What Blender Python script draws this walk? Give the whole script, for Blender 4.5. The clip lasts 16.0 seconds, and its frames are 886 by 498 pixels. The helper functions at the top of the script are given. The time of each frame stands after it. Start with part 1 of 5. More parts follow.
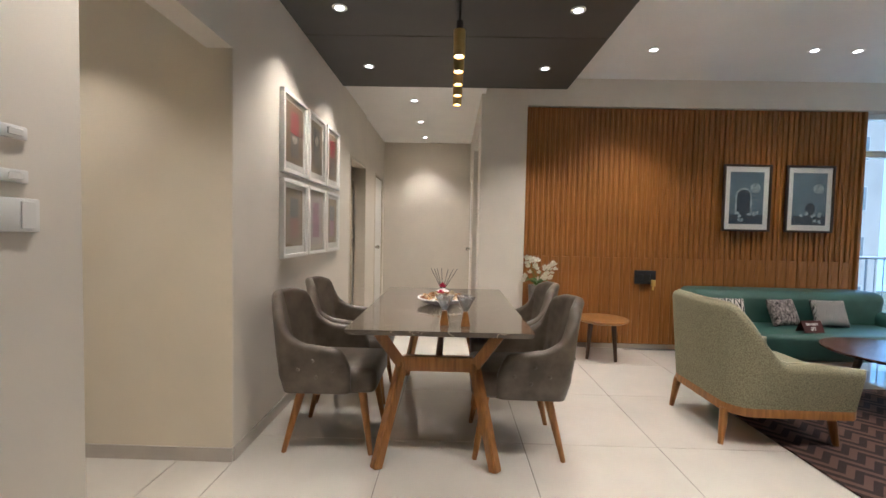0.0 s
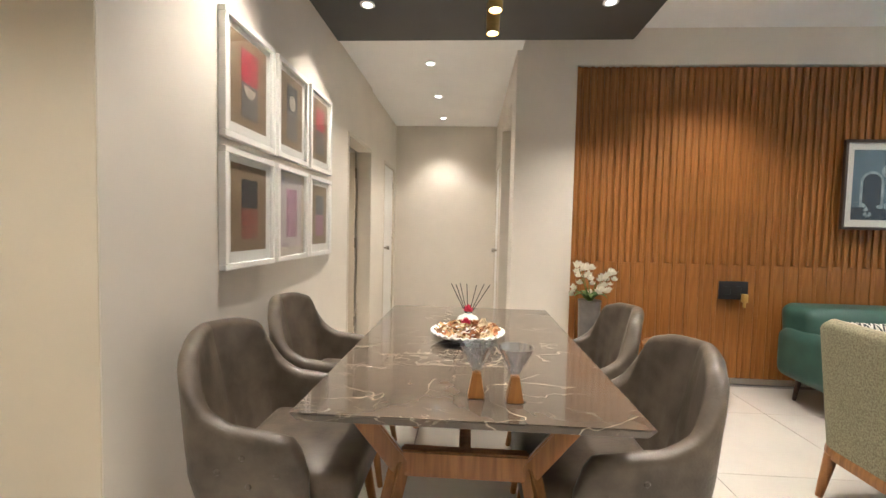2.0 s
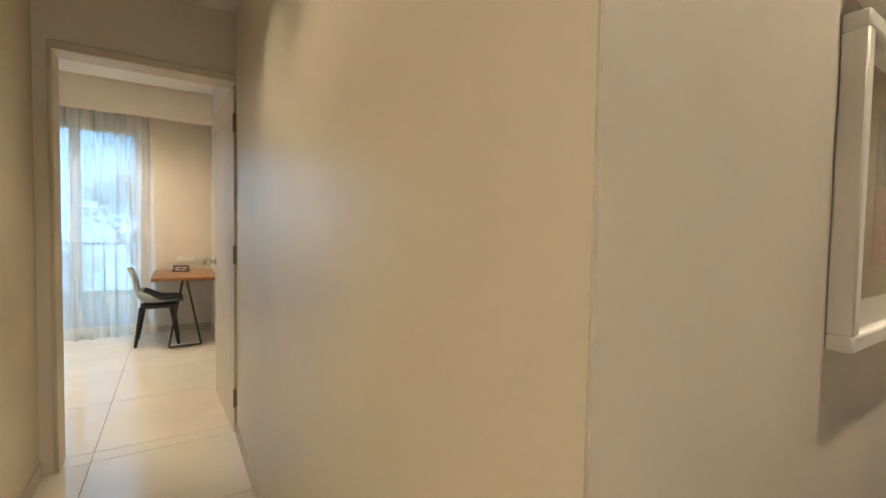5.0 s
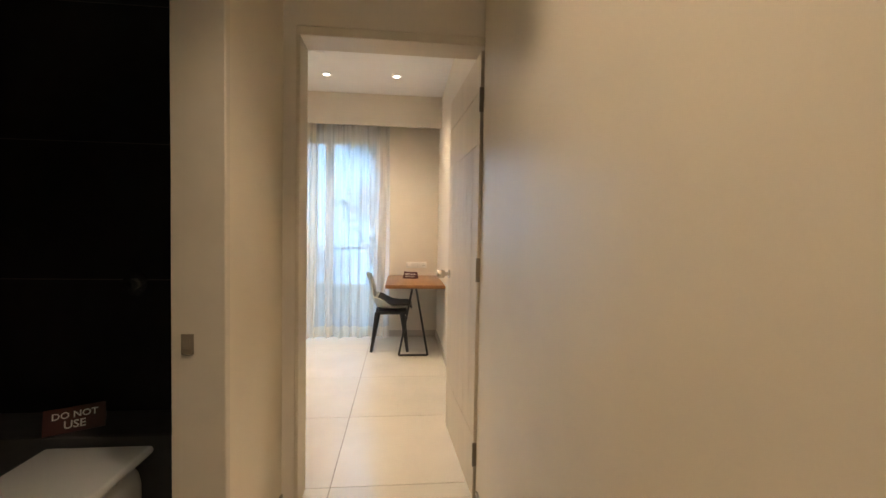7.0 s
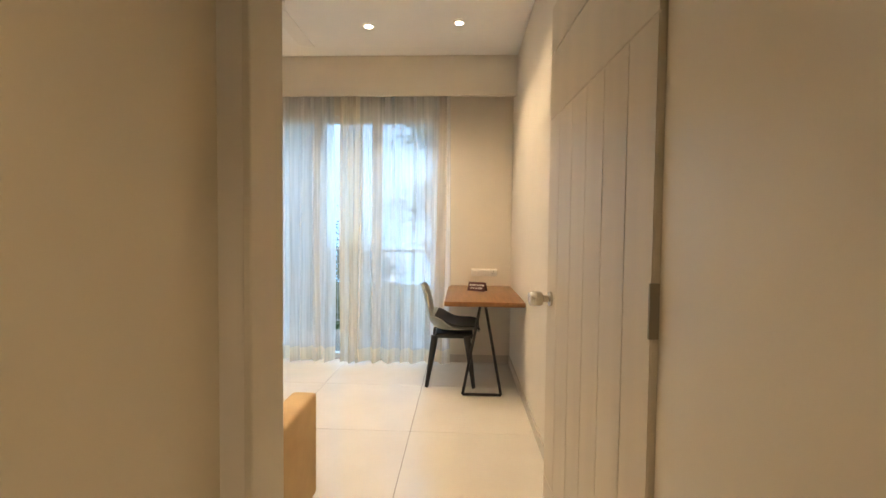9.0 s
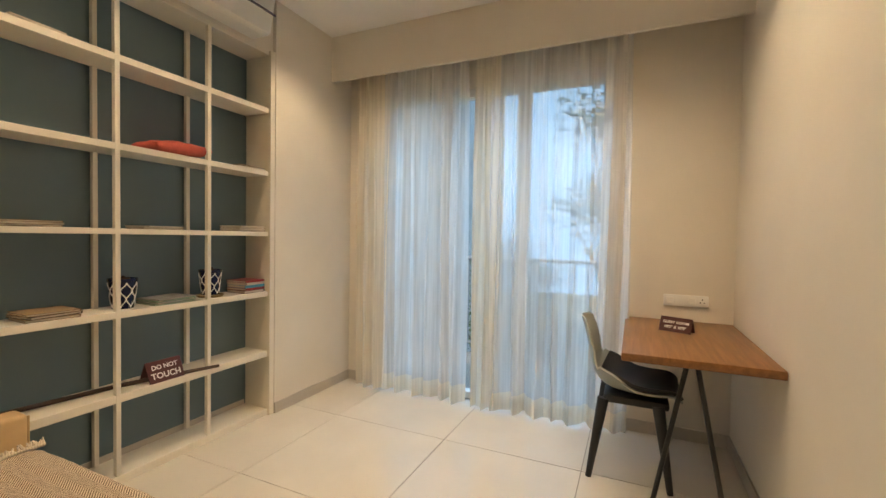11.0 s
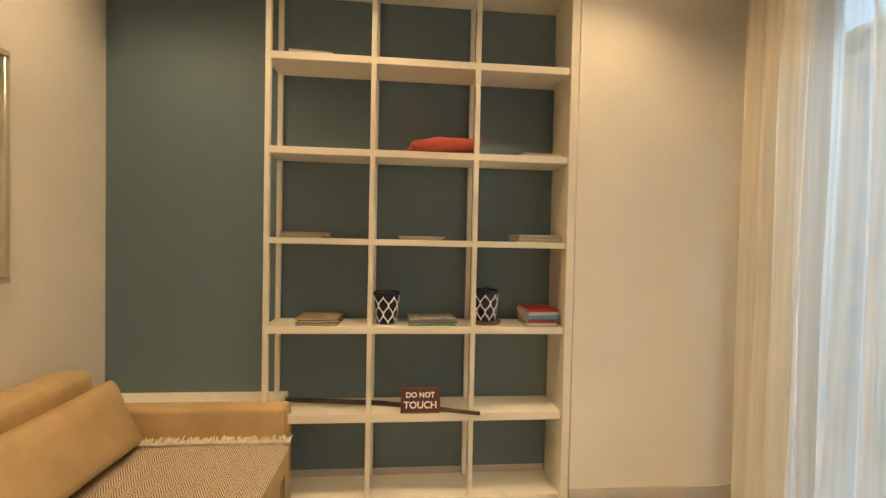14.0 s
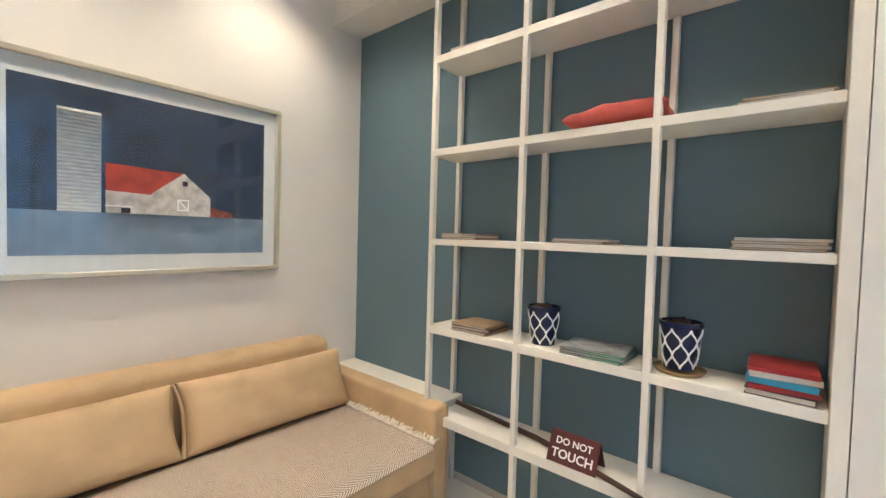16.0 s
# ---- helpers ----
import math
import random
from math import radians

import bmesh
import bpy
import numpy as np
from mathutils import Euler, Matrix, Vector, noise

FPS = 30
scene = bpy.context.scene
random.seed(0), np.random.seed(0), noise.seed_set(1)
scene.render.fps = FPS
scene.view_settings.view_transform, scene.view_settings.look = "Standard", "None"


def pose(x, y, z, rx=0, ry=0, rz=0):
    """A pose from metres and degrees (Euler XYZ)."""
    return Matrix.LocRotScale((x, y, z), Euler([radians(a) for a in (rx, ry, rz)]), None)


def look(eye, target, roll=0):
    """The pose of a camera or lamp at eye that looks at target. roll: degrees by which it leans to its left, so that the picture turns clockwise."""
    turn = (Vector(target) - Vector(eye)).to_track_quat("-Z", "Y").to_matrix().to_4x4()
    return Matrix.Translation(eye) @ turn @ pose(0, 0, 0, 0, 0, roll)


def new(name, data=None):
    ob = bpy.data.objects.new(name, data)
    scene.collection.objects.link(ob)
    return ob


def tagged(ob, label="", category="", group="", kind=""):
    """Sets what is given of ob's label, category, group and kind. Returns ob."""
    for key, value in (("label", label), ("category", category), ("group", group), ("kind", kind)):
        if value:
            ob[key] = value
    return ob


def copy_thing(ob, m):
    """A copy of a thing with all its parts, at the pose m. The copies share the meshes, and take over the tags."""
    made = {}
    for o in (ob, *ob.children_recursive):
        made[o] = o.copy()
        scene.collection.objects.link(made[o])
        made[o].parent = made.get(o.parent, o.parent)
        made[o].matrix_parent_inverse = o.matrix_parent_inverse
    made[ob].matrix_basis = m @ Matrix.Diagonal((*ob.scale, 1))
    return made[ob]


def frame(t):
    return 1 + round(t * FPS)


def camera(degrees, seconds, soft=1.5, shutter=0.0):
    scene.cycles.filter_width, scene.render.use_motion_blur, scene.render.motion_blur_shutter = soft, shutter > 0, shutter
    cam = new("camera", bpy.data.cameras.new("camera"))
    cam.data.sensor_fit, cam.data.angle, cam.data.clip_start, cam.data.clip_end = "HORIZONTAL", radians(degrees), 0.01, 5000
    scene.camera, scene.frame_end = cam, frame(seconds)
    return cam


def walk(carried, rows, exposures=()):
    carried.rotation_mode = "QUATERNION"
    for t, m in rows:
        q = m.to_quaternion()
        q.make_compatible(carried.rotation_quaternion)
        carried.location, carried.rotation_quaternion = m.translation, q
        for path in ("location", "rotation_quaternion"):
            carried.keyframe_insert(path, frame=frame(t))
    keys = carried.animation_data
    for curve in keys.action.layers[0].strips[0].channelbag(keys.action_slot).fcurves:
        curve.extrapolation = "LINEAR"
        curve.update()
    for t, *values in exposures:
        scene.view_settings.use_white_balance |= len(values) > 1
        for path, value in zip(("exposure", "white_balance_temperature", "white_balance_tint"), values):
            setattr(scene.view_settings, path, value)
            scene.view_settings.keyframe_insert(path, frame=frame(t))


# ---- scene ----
cam = camera(92.6, 16.0)
PATH = [
    (0, (0.058, -0.176, 1.271), (0.02, 1.822, 1.186), 1.2),
    (0.5, (0.045, 0.072, 1.271), (0.004, 2.07, 1.183), 1.2),
    (1, (0.047, 0.346, 1.269), (0.003, 2.344, 1.177), 1.3),
    (1.5, (0.026, 0.61, 1.264), (-0.032, 2.607, 1.173), 1.2),
    (2, (-0.002, 0.858, 1.268), (-0.126, 2.851, 1.172), 1.3),
    (2.5, (-0.059, 1.102, 1.246), (-0.317, 3.083, 1.161), 1.3),
    (3, (-0.127, 1.321, 1.236), (-0.624, 3.256, 1.157), 1.2),
    (3.5, (-0.283, 1.479, 1.248), (-1.068, 3.316, 1.151), 1.3),
    (4, (-0.477, 1.617, 1.25), (-1.60, 3.27, 1.164), 0.9),
    (4.5, (-0.665, 1.69, 1.251), (-2.109, 3.071, 1.167), 1.1),
    (5, (-0.852, 1.726, 1.246), (-2.537, 2.801, 1.167), 1.0),
    (7.5, (-1.977, 1.668, 1.257), (-3.973, 1.773, 1.183), 1.0),
    (8.2, (-2.355, 1.667, 1.249), (-4.353, 1.693, 1.175), 0.8),
    (10.4, (-3.563, 1.602, 1.232), (-5.494, 1.085, 1.17), 0.8),
    (11, (-3.858, 1.575, 1.237), (-5.681, 0.754, 1.181), 1.0),
    (11.5, (-4.115, 1.571, 1.246), (-5.794, 0.486, 1.187), 0.9),
    (12, (-4.334, 1.527, 1.24), (-5.83, 0.2, 1.184), 1.1),
    (12.5, (-4.573, 1.48, 1.258), (-5.821, -0.082, 1.199), 1.2),
    (13, (-4.791, 1.438, 1.262), (-5.734, -0.325, 1.203), 1.2),
    (13.5, (-4.995, 1.383, 1.264), (-5.582, -0.528, 1.209), 1.3),
    (14, (-5.221, 1.276, 1.255), (-5.403, -0.715, 1.212), 1.2),
    (14.5, (-5.411, 1.157, 1.269), (-5.198, -0.831, 1.213), 1.4),
    (15, (-5.618, 1.044, 1.267), (-4.995, -0.856, 1.217), 1.5),
    (15.5, (-5.781, 0.899, 1.258), (-4.797, -0.842, 1.199), 1.6),
    (16, (-5.921, 0.765, 1.273), (-4.62, -0.753, 1.204), 1.6),
]
EXPOSURES = [(0, 0.65, 5200, 10), (0.5, 0.75, 5400, 9), (1, 0.9, 5350, 9), (2, 1.17, 5300, 8), (3, 1.32, 5100, 8), (3.5, 1.27, 4800, 8), (4, 1.12, 4600, 4), (4.5, 0.88, 5200, 2), (5, 0.6, 6400, 6), (7.4, 0.65, 6700, 12), (8, 0.72, 7200, 12), (10.5, 0.18, 7000, 10), (12, 0.12, 7800, 11), (13, 0.1, 8900, 14), (13.5, 0.2, 8500, 12), (14, 0.32, 8300, 11), (14.5, 0.42, 7700, 12), (14.8, 0.5, 6500, 10), (15.1, 0.62, 5500, 9), (16, 0.76, 5200, 8)]
walk(cam, [(t, look(eye, target, roll)) for t, eye, target, roll in PATH], EXPOSURES)

# ---- world and light ----
world = bpy.data.worlds.new("world")
scene.world = world
world.use_nodes = True
wn = world.node_tree
sky = wn.nodes.new("ShaderNodeTexSky")
sky.sky_type, sky.sun_disc, sky.sun_elevation, sky.sun_rotation = "NISHITA", False, radians(58), radians(139)
wn.links.new(sky.outputs[0], wn.nodes["Background"].inputs[0])
wn.nodes["Background"].inputs[1].default_value = 0.15
sun = new("sun", bpy.data.lights.new("sun", "SUN"))
sun.data.energy, sun.data.angle, sun.data.color = 3.2, radians(6), (1, 0.95, 0.88)
sun.matrix_world = look((12, -14, 30), (0, 0, 0))

WARM = (1.0, 0.80, 0.58)


def spot(x, y, z, power, size=95, blend=0.7, colour=WARM, target=None):
    ob = new("downlight_lamp", bpy.data.lights.new("downlight_lamp", "SPOT"))
    d = ob.data
    d.energy, d.spot_size, d.spot_blend, d.shadow_soft_size, d.color = power, radians(size), blend, 0.03, colour
    ob.matrix_world = look((x, y, z), target or (x, y + 0.001, z - 1))
    return ob


def window_light(place, target, w, h, power, colour):
    ob = new("window_sky_lamp", bpy.data.lights.new("window_sky_lamp", "AREA"))
    d = ob.data
    d.shape, d.size, d.size_y, d.energy, d.color = "RECTANGLE", w, h, power, colour
    ob.matrix_world = look(place, target)
    return ob


window_light((-7.95, 0.55, 4.2), (-6.85, 0.55, 1.2), 2.6, 1.2, 185, (0.44, 0.69, 1.0))
window_light((5.5, 6.6, 3.8), (5.2, 3.6, 0.6), 2.4, 1.4, 260, (0.55, 0.78, 1.0))


# ---- materials ----
def mat(name, col, rough=0.5, metal=0.0, var=0.08, scale=6.0, bump=0.0, bscale=60.0, spec=0.5, coat=0.0, island=0.0, stretch=(1, 1, 1)):
    m = bpy.data.materials.new(name)
    m.use_nodes = True
    nt = m.node_tree
    b = nt.nodes["Principled BSDF"]
    b.inputs["Roughness"].default_value = rough
    b.inputs["Metallic"].default_value = metal
    b.inputs["Specular IOR Level"].default_value = spec
    b.inputs["Coat Weight"].default_value = coat
    co = nt.nodes.new("ShaderNodeTexCoord")
    mp = nt.nodes.new("ShaderNodeMapping")
    mp.inputs["Scale"].default_value = stretch
    nt.links.new(co.outputs["Object"], mp.inputs[0])
    n1 = nt.nodes.new("ShaderNodeTexNoise")
    n1.inputs["Scale"].default_value, n1.inputs["Detail"].default_value = scale, 5
    nt.links.new(mp.outputs[0], n1.inputs["Vector"])
    ramp = nt.nodes.new("ShaderNodeValToRGB")
    lo = [max(0, c * (1 - var * 1.6)) for c in col]
    hi = [min(1, c * (1 + var)) for c in col]
    ramp.color_ramp.elements[0].position, ramp.color_ramp.elements[0].color = 0.3, (*lo, 1)
    ramp.color_ramp.elements[1].position, ramp.color_ramp.elements[1].color = 0.7, (*hi, 1)
    nt.links.new(n1.outputs["Fac"], ramp.inputs[0])
    out = ramp.outputs[0]
    if island:
        oi = nt.nodes.new("ShaderNodeObjectInfo")
        hs = nt.nodes.new("ShaderNodeHueSaturation")
        mr = nt.nodes.new("ShaderNodeMapRange")
        mr.inputs[3].default_value, mr.inputs[4].default_value = 1 - island, 1 + island
        nt.links.new(oi.outputs["Random"], mr.inputs[0])
        nt.links.new(mr.outputs[0], hs.inputs["Value"])
        nt.links.new(out, hs.inputs["Color"])
        out = hs.outputs[0]
    nt.links.new(out, b.inputs["Base Color"])
    if bump:
        n2 = nt.nodes.new("ShaderNodeTexNoise")
        n2.inputs["Scale"].default_value, n2.inputs["Detail"].default_value = bscale, 3
        nt.links.new(mp.outputs[0], n2.inputs["Vector"])
        bp = nt.nodes.new("ShaderNodeBump")
        bp.inputs["Strength"].default_value, bp.inputs["Distance"].default_value = bump, 0.004
        nt.links.new(n2.outputs["Fac"], bp.inputs["Height"])
        nt.links.new(bp.outputs[0], b.inputs["Normal"])
    return m


def glow(name, col, power):
    m = bpy.data.materials.new(name)
    m.use_nodes = True
    b = m.node_tree.nodes["Principled BSDF"]
    b.inputs["Base Color"].default_value = (*col, 1)
    b.inputs["Emission Color"].default_value = (*col, 1)
    b.inputs["Emission Strength"].default_value = power
    return m


def glass(name, col=(1, 1, 1), rough=0.0, shine=0.03):
    m = bpy.data.materials.new(name)
    m.use_nodes = True
    nt = m.node_tree
    nt.nodes.remove(nt.nodes["Principled BSDF"])
    tr, gl, mx = nt.nodes.new("ShaderNodeBsdfTransparent"), nt.nodes.new("ShaderNodeBsdfGlossy"), nt.nodes.new("ShaderNodeMixShader")
    lw, pw, ml = nt.nodes.new("ShaderNodeLayerWeight"), nt.nodes.new("ShaderNodeMath"), nt.nodes.new("ShaderNodeMath")
    lw.inputs[0].default_value = 0.5
    pw.operation, ml.operation = "POWER", "MULTIPLY_ADD"
    pw.inputs[1].default_value, ml.inputs[1].default_value, ml.inputs[2].default_value = 4.0, 0.6, shine
    nt.links.new(lw.outputs["Facing"], pw.inputs[0])
    nt.links.new(pw.outputs[0], ml.inputs[0])
    tr.inputs[0].default_value = (*col, 1)
    gl.inputs["Roughness"].default_value = rough
    nt.links.new(ml.outputs[0], mx.inputs[0])
    nt.links.new(tr.outputs[0], mx.inputs[1])
    nt.links.new(gl.outputs[0], mx.inputs[2])
    nt.links.new(mx.outputs[0], nt.nodes["Material Output"].inputs[0])
    return m


def cloth(name, col, clear, through_light=0.6):
    """Thin woven curtain cloth: part open weave, part translucent thread."""
    m = bpy.data.materials.new(name)
    m.use_nodes = True
    nt = m.node_tree
    nt.nodes.remove(nt.nodes["Principled BSDF"])
    tr = nt.nodes.new("ShaderNodeBsdfTransparent")
    df, tl = nt.nodes.new("ShaderNodeBsdfDiffuse"), nt.nodes.new("ShaderNodeBsdfTranslucent")
    a, b = nt.nodes.new("ShaderNodeMixShader"), nt.nodes.new("ShaderNodeMixShader")
    wv = nt.nodes.new("ShaderNodeTexNoise")
    wv.inputs["Scale"].default_value = 40
    co = nt.nodes.new("ShaderNodeTexCoord")
    mp = nt.nodes.new("ShaderNodeMapping")
    mp.inputs["Scale"].default_value = (1, 1, 0.03)
    mr = nt.nodes.new("ShaderNodeMapRange")
    mr.inputs[1].default_value, mr.inputs[2].default_value = 0.3, 0.7
    mr.inputs[3].default_value, mr.inputs[4].default_value = 1 - clear - 0.08, 1 - clear + 0.08
    nt.links.new(co.outputs["Object"], mp.inputs[0])
    nt.links.new(mp.outputs[0], wv.inputs["Vector"])
    nt.links.new(wv.outputs["Fac"], mr.inputs[0])
    df.inputs[0].default_value = tl.inputs[0].default_value = (*col, 1)
    a.inputs[0].default_value = through_light
    nt.links.new(df.outputs[0], a.inputs[1])
    nt.links.new(tl.outputs[0], a.inputs[2])
    nt.links.new(mr.outputs[0], b.inputs[0])
    nt.links.new(tr.outputs[0], b.inputs[1])
    nt.links.new(a.outputs[0], b.inputs[2])
    nt.links.new(b.outputs[0], nt.nodes["Material Output"].inputs[0])
    return m


def wood(name, dark, light, rough=0.4, axis=2, scale=9.0):
    m = mat(name, light, rough, var=0.0, bump=0.15, bscale=40)
    nt = m.node_tree
    ramp = next(n for n in nt.nodes if n.type == "VALTORGB")
    ramp.color_ramp.elements[0].color, ramp.color_ramp.elements[1].color = (*dark, 1), (*light, 1)
    mp = next(n for n in nt.nodes if n.type == "MAPPING")
    s = [5, 5, 5]
    s[axis] = 0.35
    mp.inputs["Scale"].default_value = s
    ns = next(n for n in nt.nodes if n.type == "TEX_NOISE" and n.inputs["Detail"].default_value == 5)
    ns.inputs["Scale"].default_value = scale
    ns.inputs["Distortion"].default_value = 0.6
    oi = nt.nodes.new("ShaderNodeObjectInfo")
    hs = nt.nodes.new("ShaderNodeHueSaturation")
    mr = nt.nodes.new("ShaderNodeMapRange")
    mr.inputs[3].default_value, mr.inputs[4].default_value = 0.94, 1.06
    nt.links.new(oi.outputs["Random"], mr.inputs[0])
    nt.links.new(mr.outputs[0], hs.inputs["Value"])
    nt.links.new(ramp.outputs[0], hs.inputs["Color"])
    nt.links.new(hs.outputs[0], nt.nodes["Principled BSDF"].inputs["Base Color"])
    return m


def marble(name, base, vein):
    m = mat(name, base, 0.12, var=0.22, scale=5, coat=0.4)
    nt = m.node_tree
    co = next(n for n in nt.nodes if n.type == "TEX_COORD")
    base_out = next(n for n in nt.nodes if n.type == "VALTORGB").outputs[0]
    last = base_out
    for sc, w, seed, k in ((2.2, 0.006, 0.0, 0.7), (5.5, 0.008, 3.7, 0.5)):
        mp = nt.nodes.new("ShaderNodeMapping")
        mp.inputs["Location"].default_value = (seed, seed * 2, 0)
        mp.inputs["Scale"].default_value = (0.8, 1.5, 1)
        mp.inputs["Rotation"].default_value = (0, 0, 0.5 + seed)
        ns = nt.nodes.new("ShaderNodeTexNoise")
        ns.inputs["Scale"].default_value, ns.inputs["Detail"].default_value, ns.inputs["Distortion"].default_value = sc, 4, 1.0
        sb, ab = nt.nodes.new("ShaderNodeMath"), nt.nodes.new("ShaderNodeMath")
        sb.operation, ab.operation = "SUBTRACT", "ABSOLUTE"
        sb.inputs[1].default_value = 0.5
        mr = nt.nodes.new("ShaderNodeMapRange")
        mr.inputs[1].default_value, mr.inputs[2].default_value = 0.0, w
        mr.inputs[3].default_value, mr.inputs[4].default_value = k, 0.0
        pat = nt.nodes.new("ShaderNodeTexNoise")
        pat.inputs["Scale"].default_value = 3.1
        mm = nt.nodes.new("ShaderNodeMapRange")
        mm.inputs[1].default_value, mm.inputs[2].default_value = 0.48, 0.62
        mu = nt.nodes.new("ShaderNodeMath")
        mu.operation = "MULTIPLY"
        mx = nt.nodes.new("ShaderNodeMix")
        mx.data_type = "RGBA"
        nt.links.new(co.outputs["Object"], mp.inputs[0])
        nt.links.new(mp.outputs[0], ns.inputs["Vector"])
        nt.links.new(mp.outputs[0], pat.inputs["Vector"])
        nt.links.new(ns.outputs["Fac"], sb.inputs[0])
        nt.links.new(sb.outputs[0], ab.inputs[0])
        nt.links.new(ab.outputs[0], mr.inputs[0])
        nt.links.new(pat.outputs["Fac"], mm.inputs[0])
        nt.links.new(mr.outputs[0], mu.inputs[0])
        nt.links.new(mm.outputs[0], mu.inputs[1])
        nt.links.new(mu.outputs[0], mx.inputs[0])
        nt.links.new(last, mx.inputs[6])
        mx.inputs[7].default_value = (*vein, 1)
        last = mx.outputs[2]
    nt.links.new(last, nt.nodes["Principled BSDF"].inputs["Base Color"])
    return m


def zigzag(name, dark, light, pitch=0.012, zig=0.03, amp=0.5, plane=(0, 1), rough=0.9, row=None):
    """Woven herringbone: stripes that turn back and forth."""
    m = mat(name, light, rough, var=0.05, bump=0.3, bscale=250, spec=0.2)
    nt = m.node_tree
    co = next(n for n in nt.nodes if n.type == "TEX_COORD")
    sp = nt.nodes.new("ShaderNodeSeparateXYZ")
    nt.links.new(co.outputs["Object"], sp.inputs[0])

    def op(kind, a, b=None):
        n = nt.nodes.new("ShaderNodeMath")
        n.operation = kind
        for i, v in enumerate((a, b)):
            if v is None:
                continue
            if isinstance(v, (int, float)):
                n.inputs[i].default_value = v
            else:
                nt.links.new(v, n.inputs[i])
        return n.outputs[0]

    u, v = sp.outputs[plane[0]], sp.outputs[plane[1]]
    tri = op("PINGPONG", u, zig)
    s = op("FRACT", op("DIVIDE", op("ADD", v, op("MULTIPLY", tri, amp * 2)), pitch))
    k = op("GREATER_THAN", s, 0.5)
    mx = nt.nodes.new("ShaderNodeMix")
    mx.data_type = "RGBA"
    nt.links.new(k, mx.inputs[0])
    mx.inputs[6].default_value, mx.inputs[7].default_value = (*dark, 1), (*light, 1)
    nt.links.new(mx.outputs[2], nt.nodes["Principled BSDF"].inputs["Base Color"])
    return m


M_wall = mat("wall_paint", (0.75, 0.695, 0.61), 0.55, var=0.025, scale=2.5, bump=0.05, bscale=220)
M_wall_satin = mat("passage_wall_paint", (0.74, 0.665, 0.53), 0.3, var=0.025, scale=2.5, bump=0.04, bscale=220)
M_ceiling = mat("ceiling_paint", (0.87, 0.86, 0.84), 0.8, var=0.02, scale=2)
M_teal = mat("teal_wall_paint", (0.125, 0.185, 0.215), 0.6, var=0.03, scale=2, bump=0.04, bscale=220)
M_tile = mat("vitrified_floor_tile", (0.62, 0.585, 0.52), 0.03, var=0.03, scale=3, island=0.02, spec=1.0)
M_grout = mat("floor_grout", (0.22, 0.20, 0.18), 0.9, var=0.1, scale=20)
M_skirt = mat("skirting_tile", (0.52, 0.47, 0.41), 0.3, var=0.04)
M_dark = mat("charcoal_ceiling_laminate", (0.075, 0.072, 0.066), 0.55, var=0.05, scale=3)
M_black = mat("black_metal", (0.015, 0.015, 0.016), 0.45, var=0.1)
M_blackp = mat("black_plastic", (0.018, 0.018, 0.02), 0.5, var=0.1)
M_chrome = mat("brushed_steel", (0.62, 0.6, 0.56), 0.25, 1.0, var=0.05)
M_brass = mat("brushed_brass", (0.62, 0.42, 0.16), 0.3, 1.0, var=0.08)
M_white = mat("white_lacquer", (0.82, 0.80, 0.76), 0.35, var=0.02)
M_cream = mat("cream_laminate", (0.76, 0.70, 0.60), 0.4, var=0.03, scale=3)
M_plastic = mat("white_plastic", (0.8, 0.79, 0.76), 0.35, var=0.02)
M_door = mat("beige_door_laminate", (0.66, 0.58, 0.46), 0.4, var=0.04, scale=3, stretch=(3, 3, 0.3))
M_frame_trim = mat("beige_door_frame", (0.66, 0.60, 0.50), 0.45, var=0.03)
M_walnut = wood("walnut_slat", (0.24, 0.094, 0.018), (0.39, 0.165, 0.037), 0.42)
M_darkwood = wood("dark_polished_wood", (0.05, 0.018, 0.01), (0.11, 0.042, 0.022), 0.15, axis=0)
M_leg = wood("honey_wood", (0.20, 0.084, 0.021), (0.36, 0.165, 0.043), 0.38)
M_desk = wood("oak_laminate", (0.17, 0.076, 0.026), (0.26, 0.122, 0.044), 0.38, axis=0)
M_leather = mat("grey_leather", (0.115, 0.091, 0.066), 0.38, var=0.3, scale=9, bump=0.25, bscale=120)
M_stone = marble("brown_marble", (0.105, 0.082, 0.06), (0.72, 0.62, 0.47))
M_green = mat("green_leather", (0.036, 0.092, 0.074), 0.42, var=0.12, scale=7, bump=0.15, bscale=140)
M_sage = mat("sage_chenille", (0.27, 0.255, 0.165), 0.9, var=0.28, scale=150, bump=0.5, bscale=220, spec=0.2)
M_piping = mat("olive_piping", (0.42, 0.39, 0.27), 0.7)
M_tan = mat("tan_suede", (0.50, 0.345, 0.18), 0.75, var=0.1, scale=5, bump=0.1, bscale=180, spec=0.25)
M_throw = zigzag("herringbone_throw", (0.16, 0.11, 0.075), (0.60, 0.50, 0.39), 0.013, 0.034, 0.75, (0, 1))
M_fringe = mat("cream_yarn", (0.62, 0.54, 0.42), 0.9, var=0.15, scale=50)
M_rug = zigzag("dark_rug", (0.030, 0.020, 0.018), (0.105, 0.062, 0.05), 0.10, 0.10, 0.5, (0, 1))
M_sheer = cloth("sheer_curtain", (0.95, 0.93, 0.91), 0.36, 0.8)
M_drape = cloth("gathered_curtain", (0.88, 0.81, 0.69), 0.12, 0.5)
M_hem = cloth("curtain_hem", (0.85, 0.78, 0.66), 0.12, 0.5)
M_glass = glass("window_glass", (0.92, 0.96, 0.97))
M_clear = glass("clear_glass", (0.96, 0.97, 0.97))
M_rail = mat("grey_railing_paint", (0.30, 0.31, 0.33), 0.5, var=0.05)
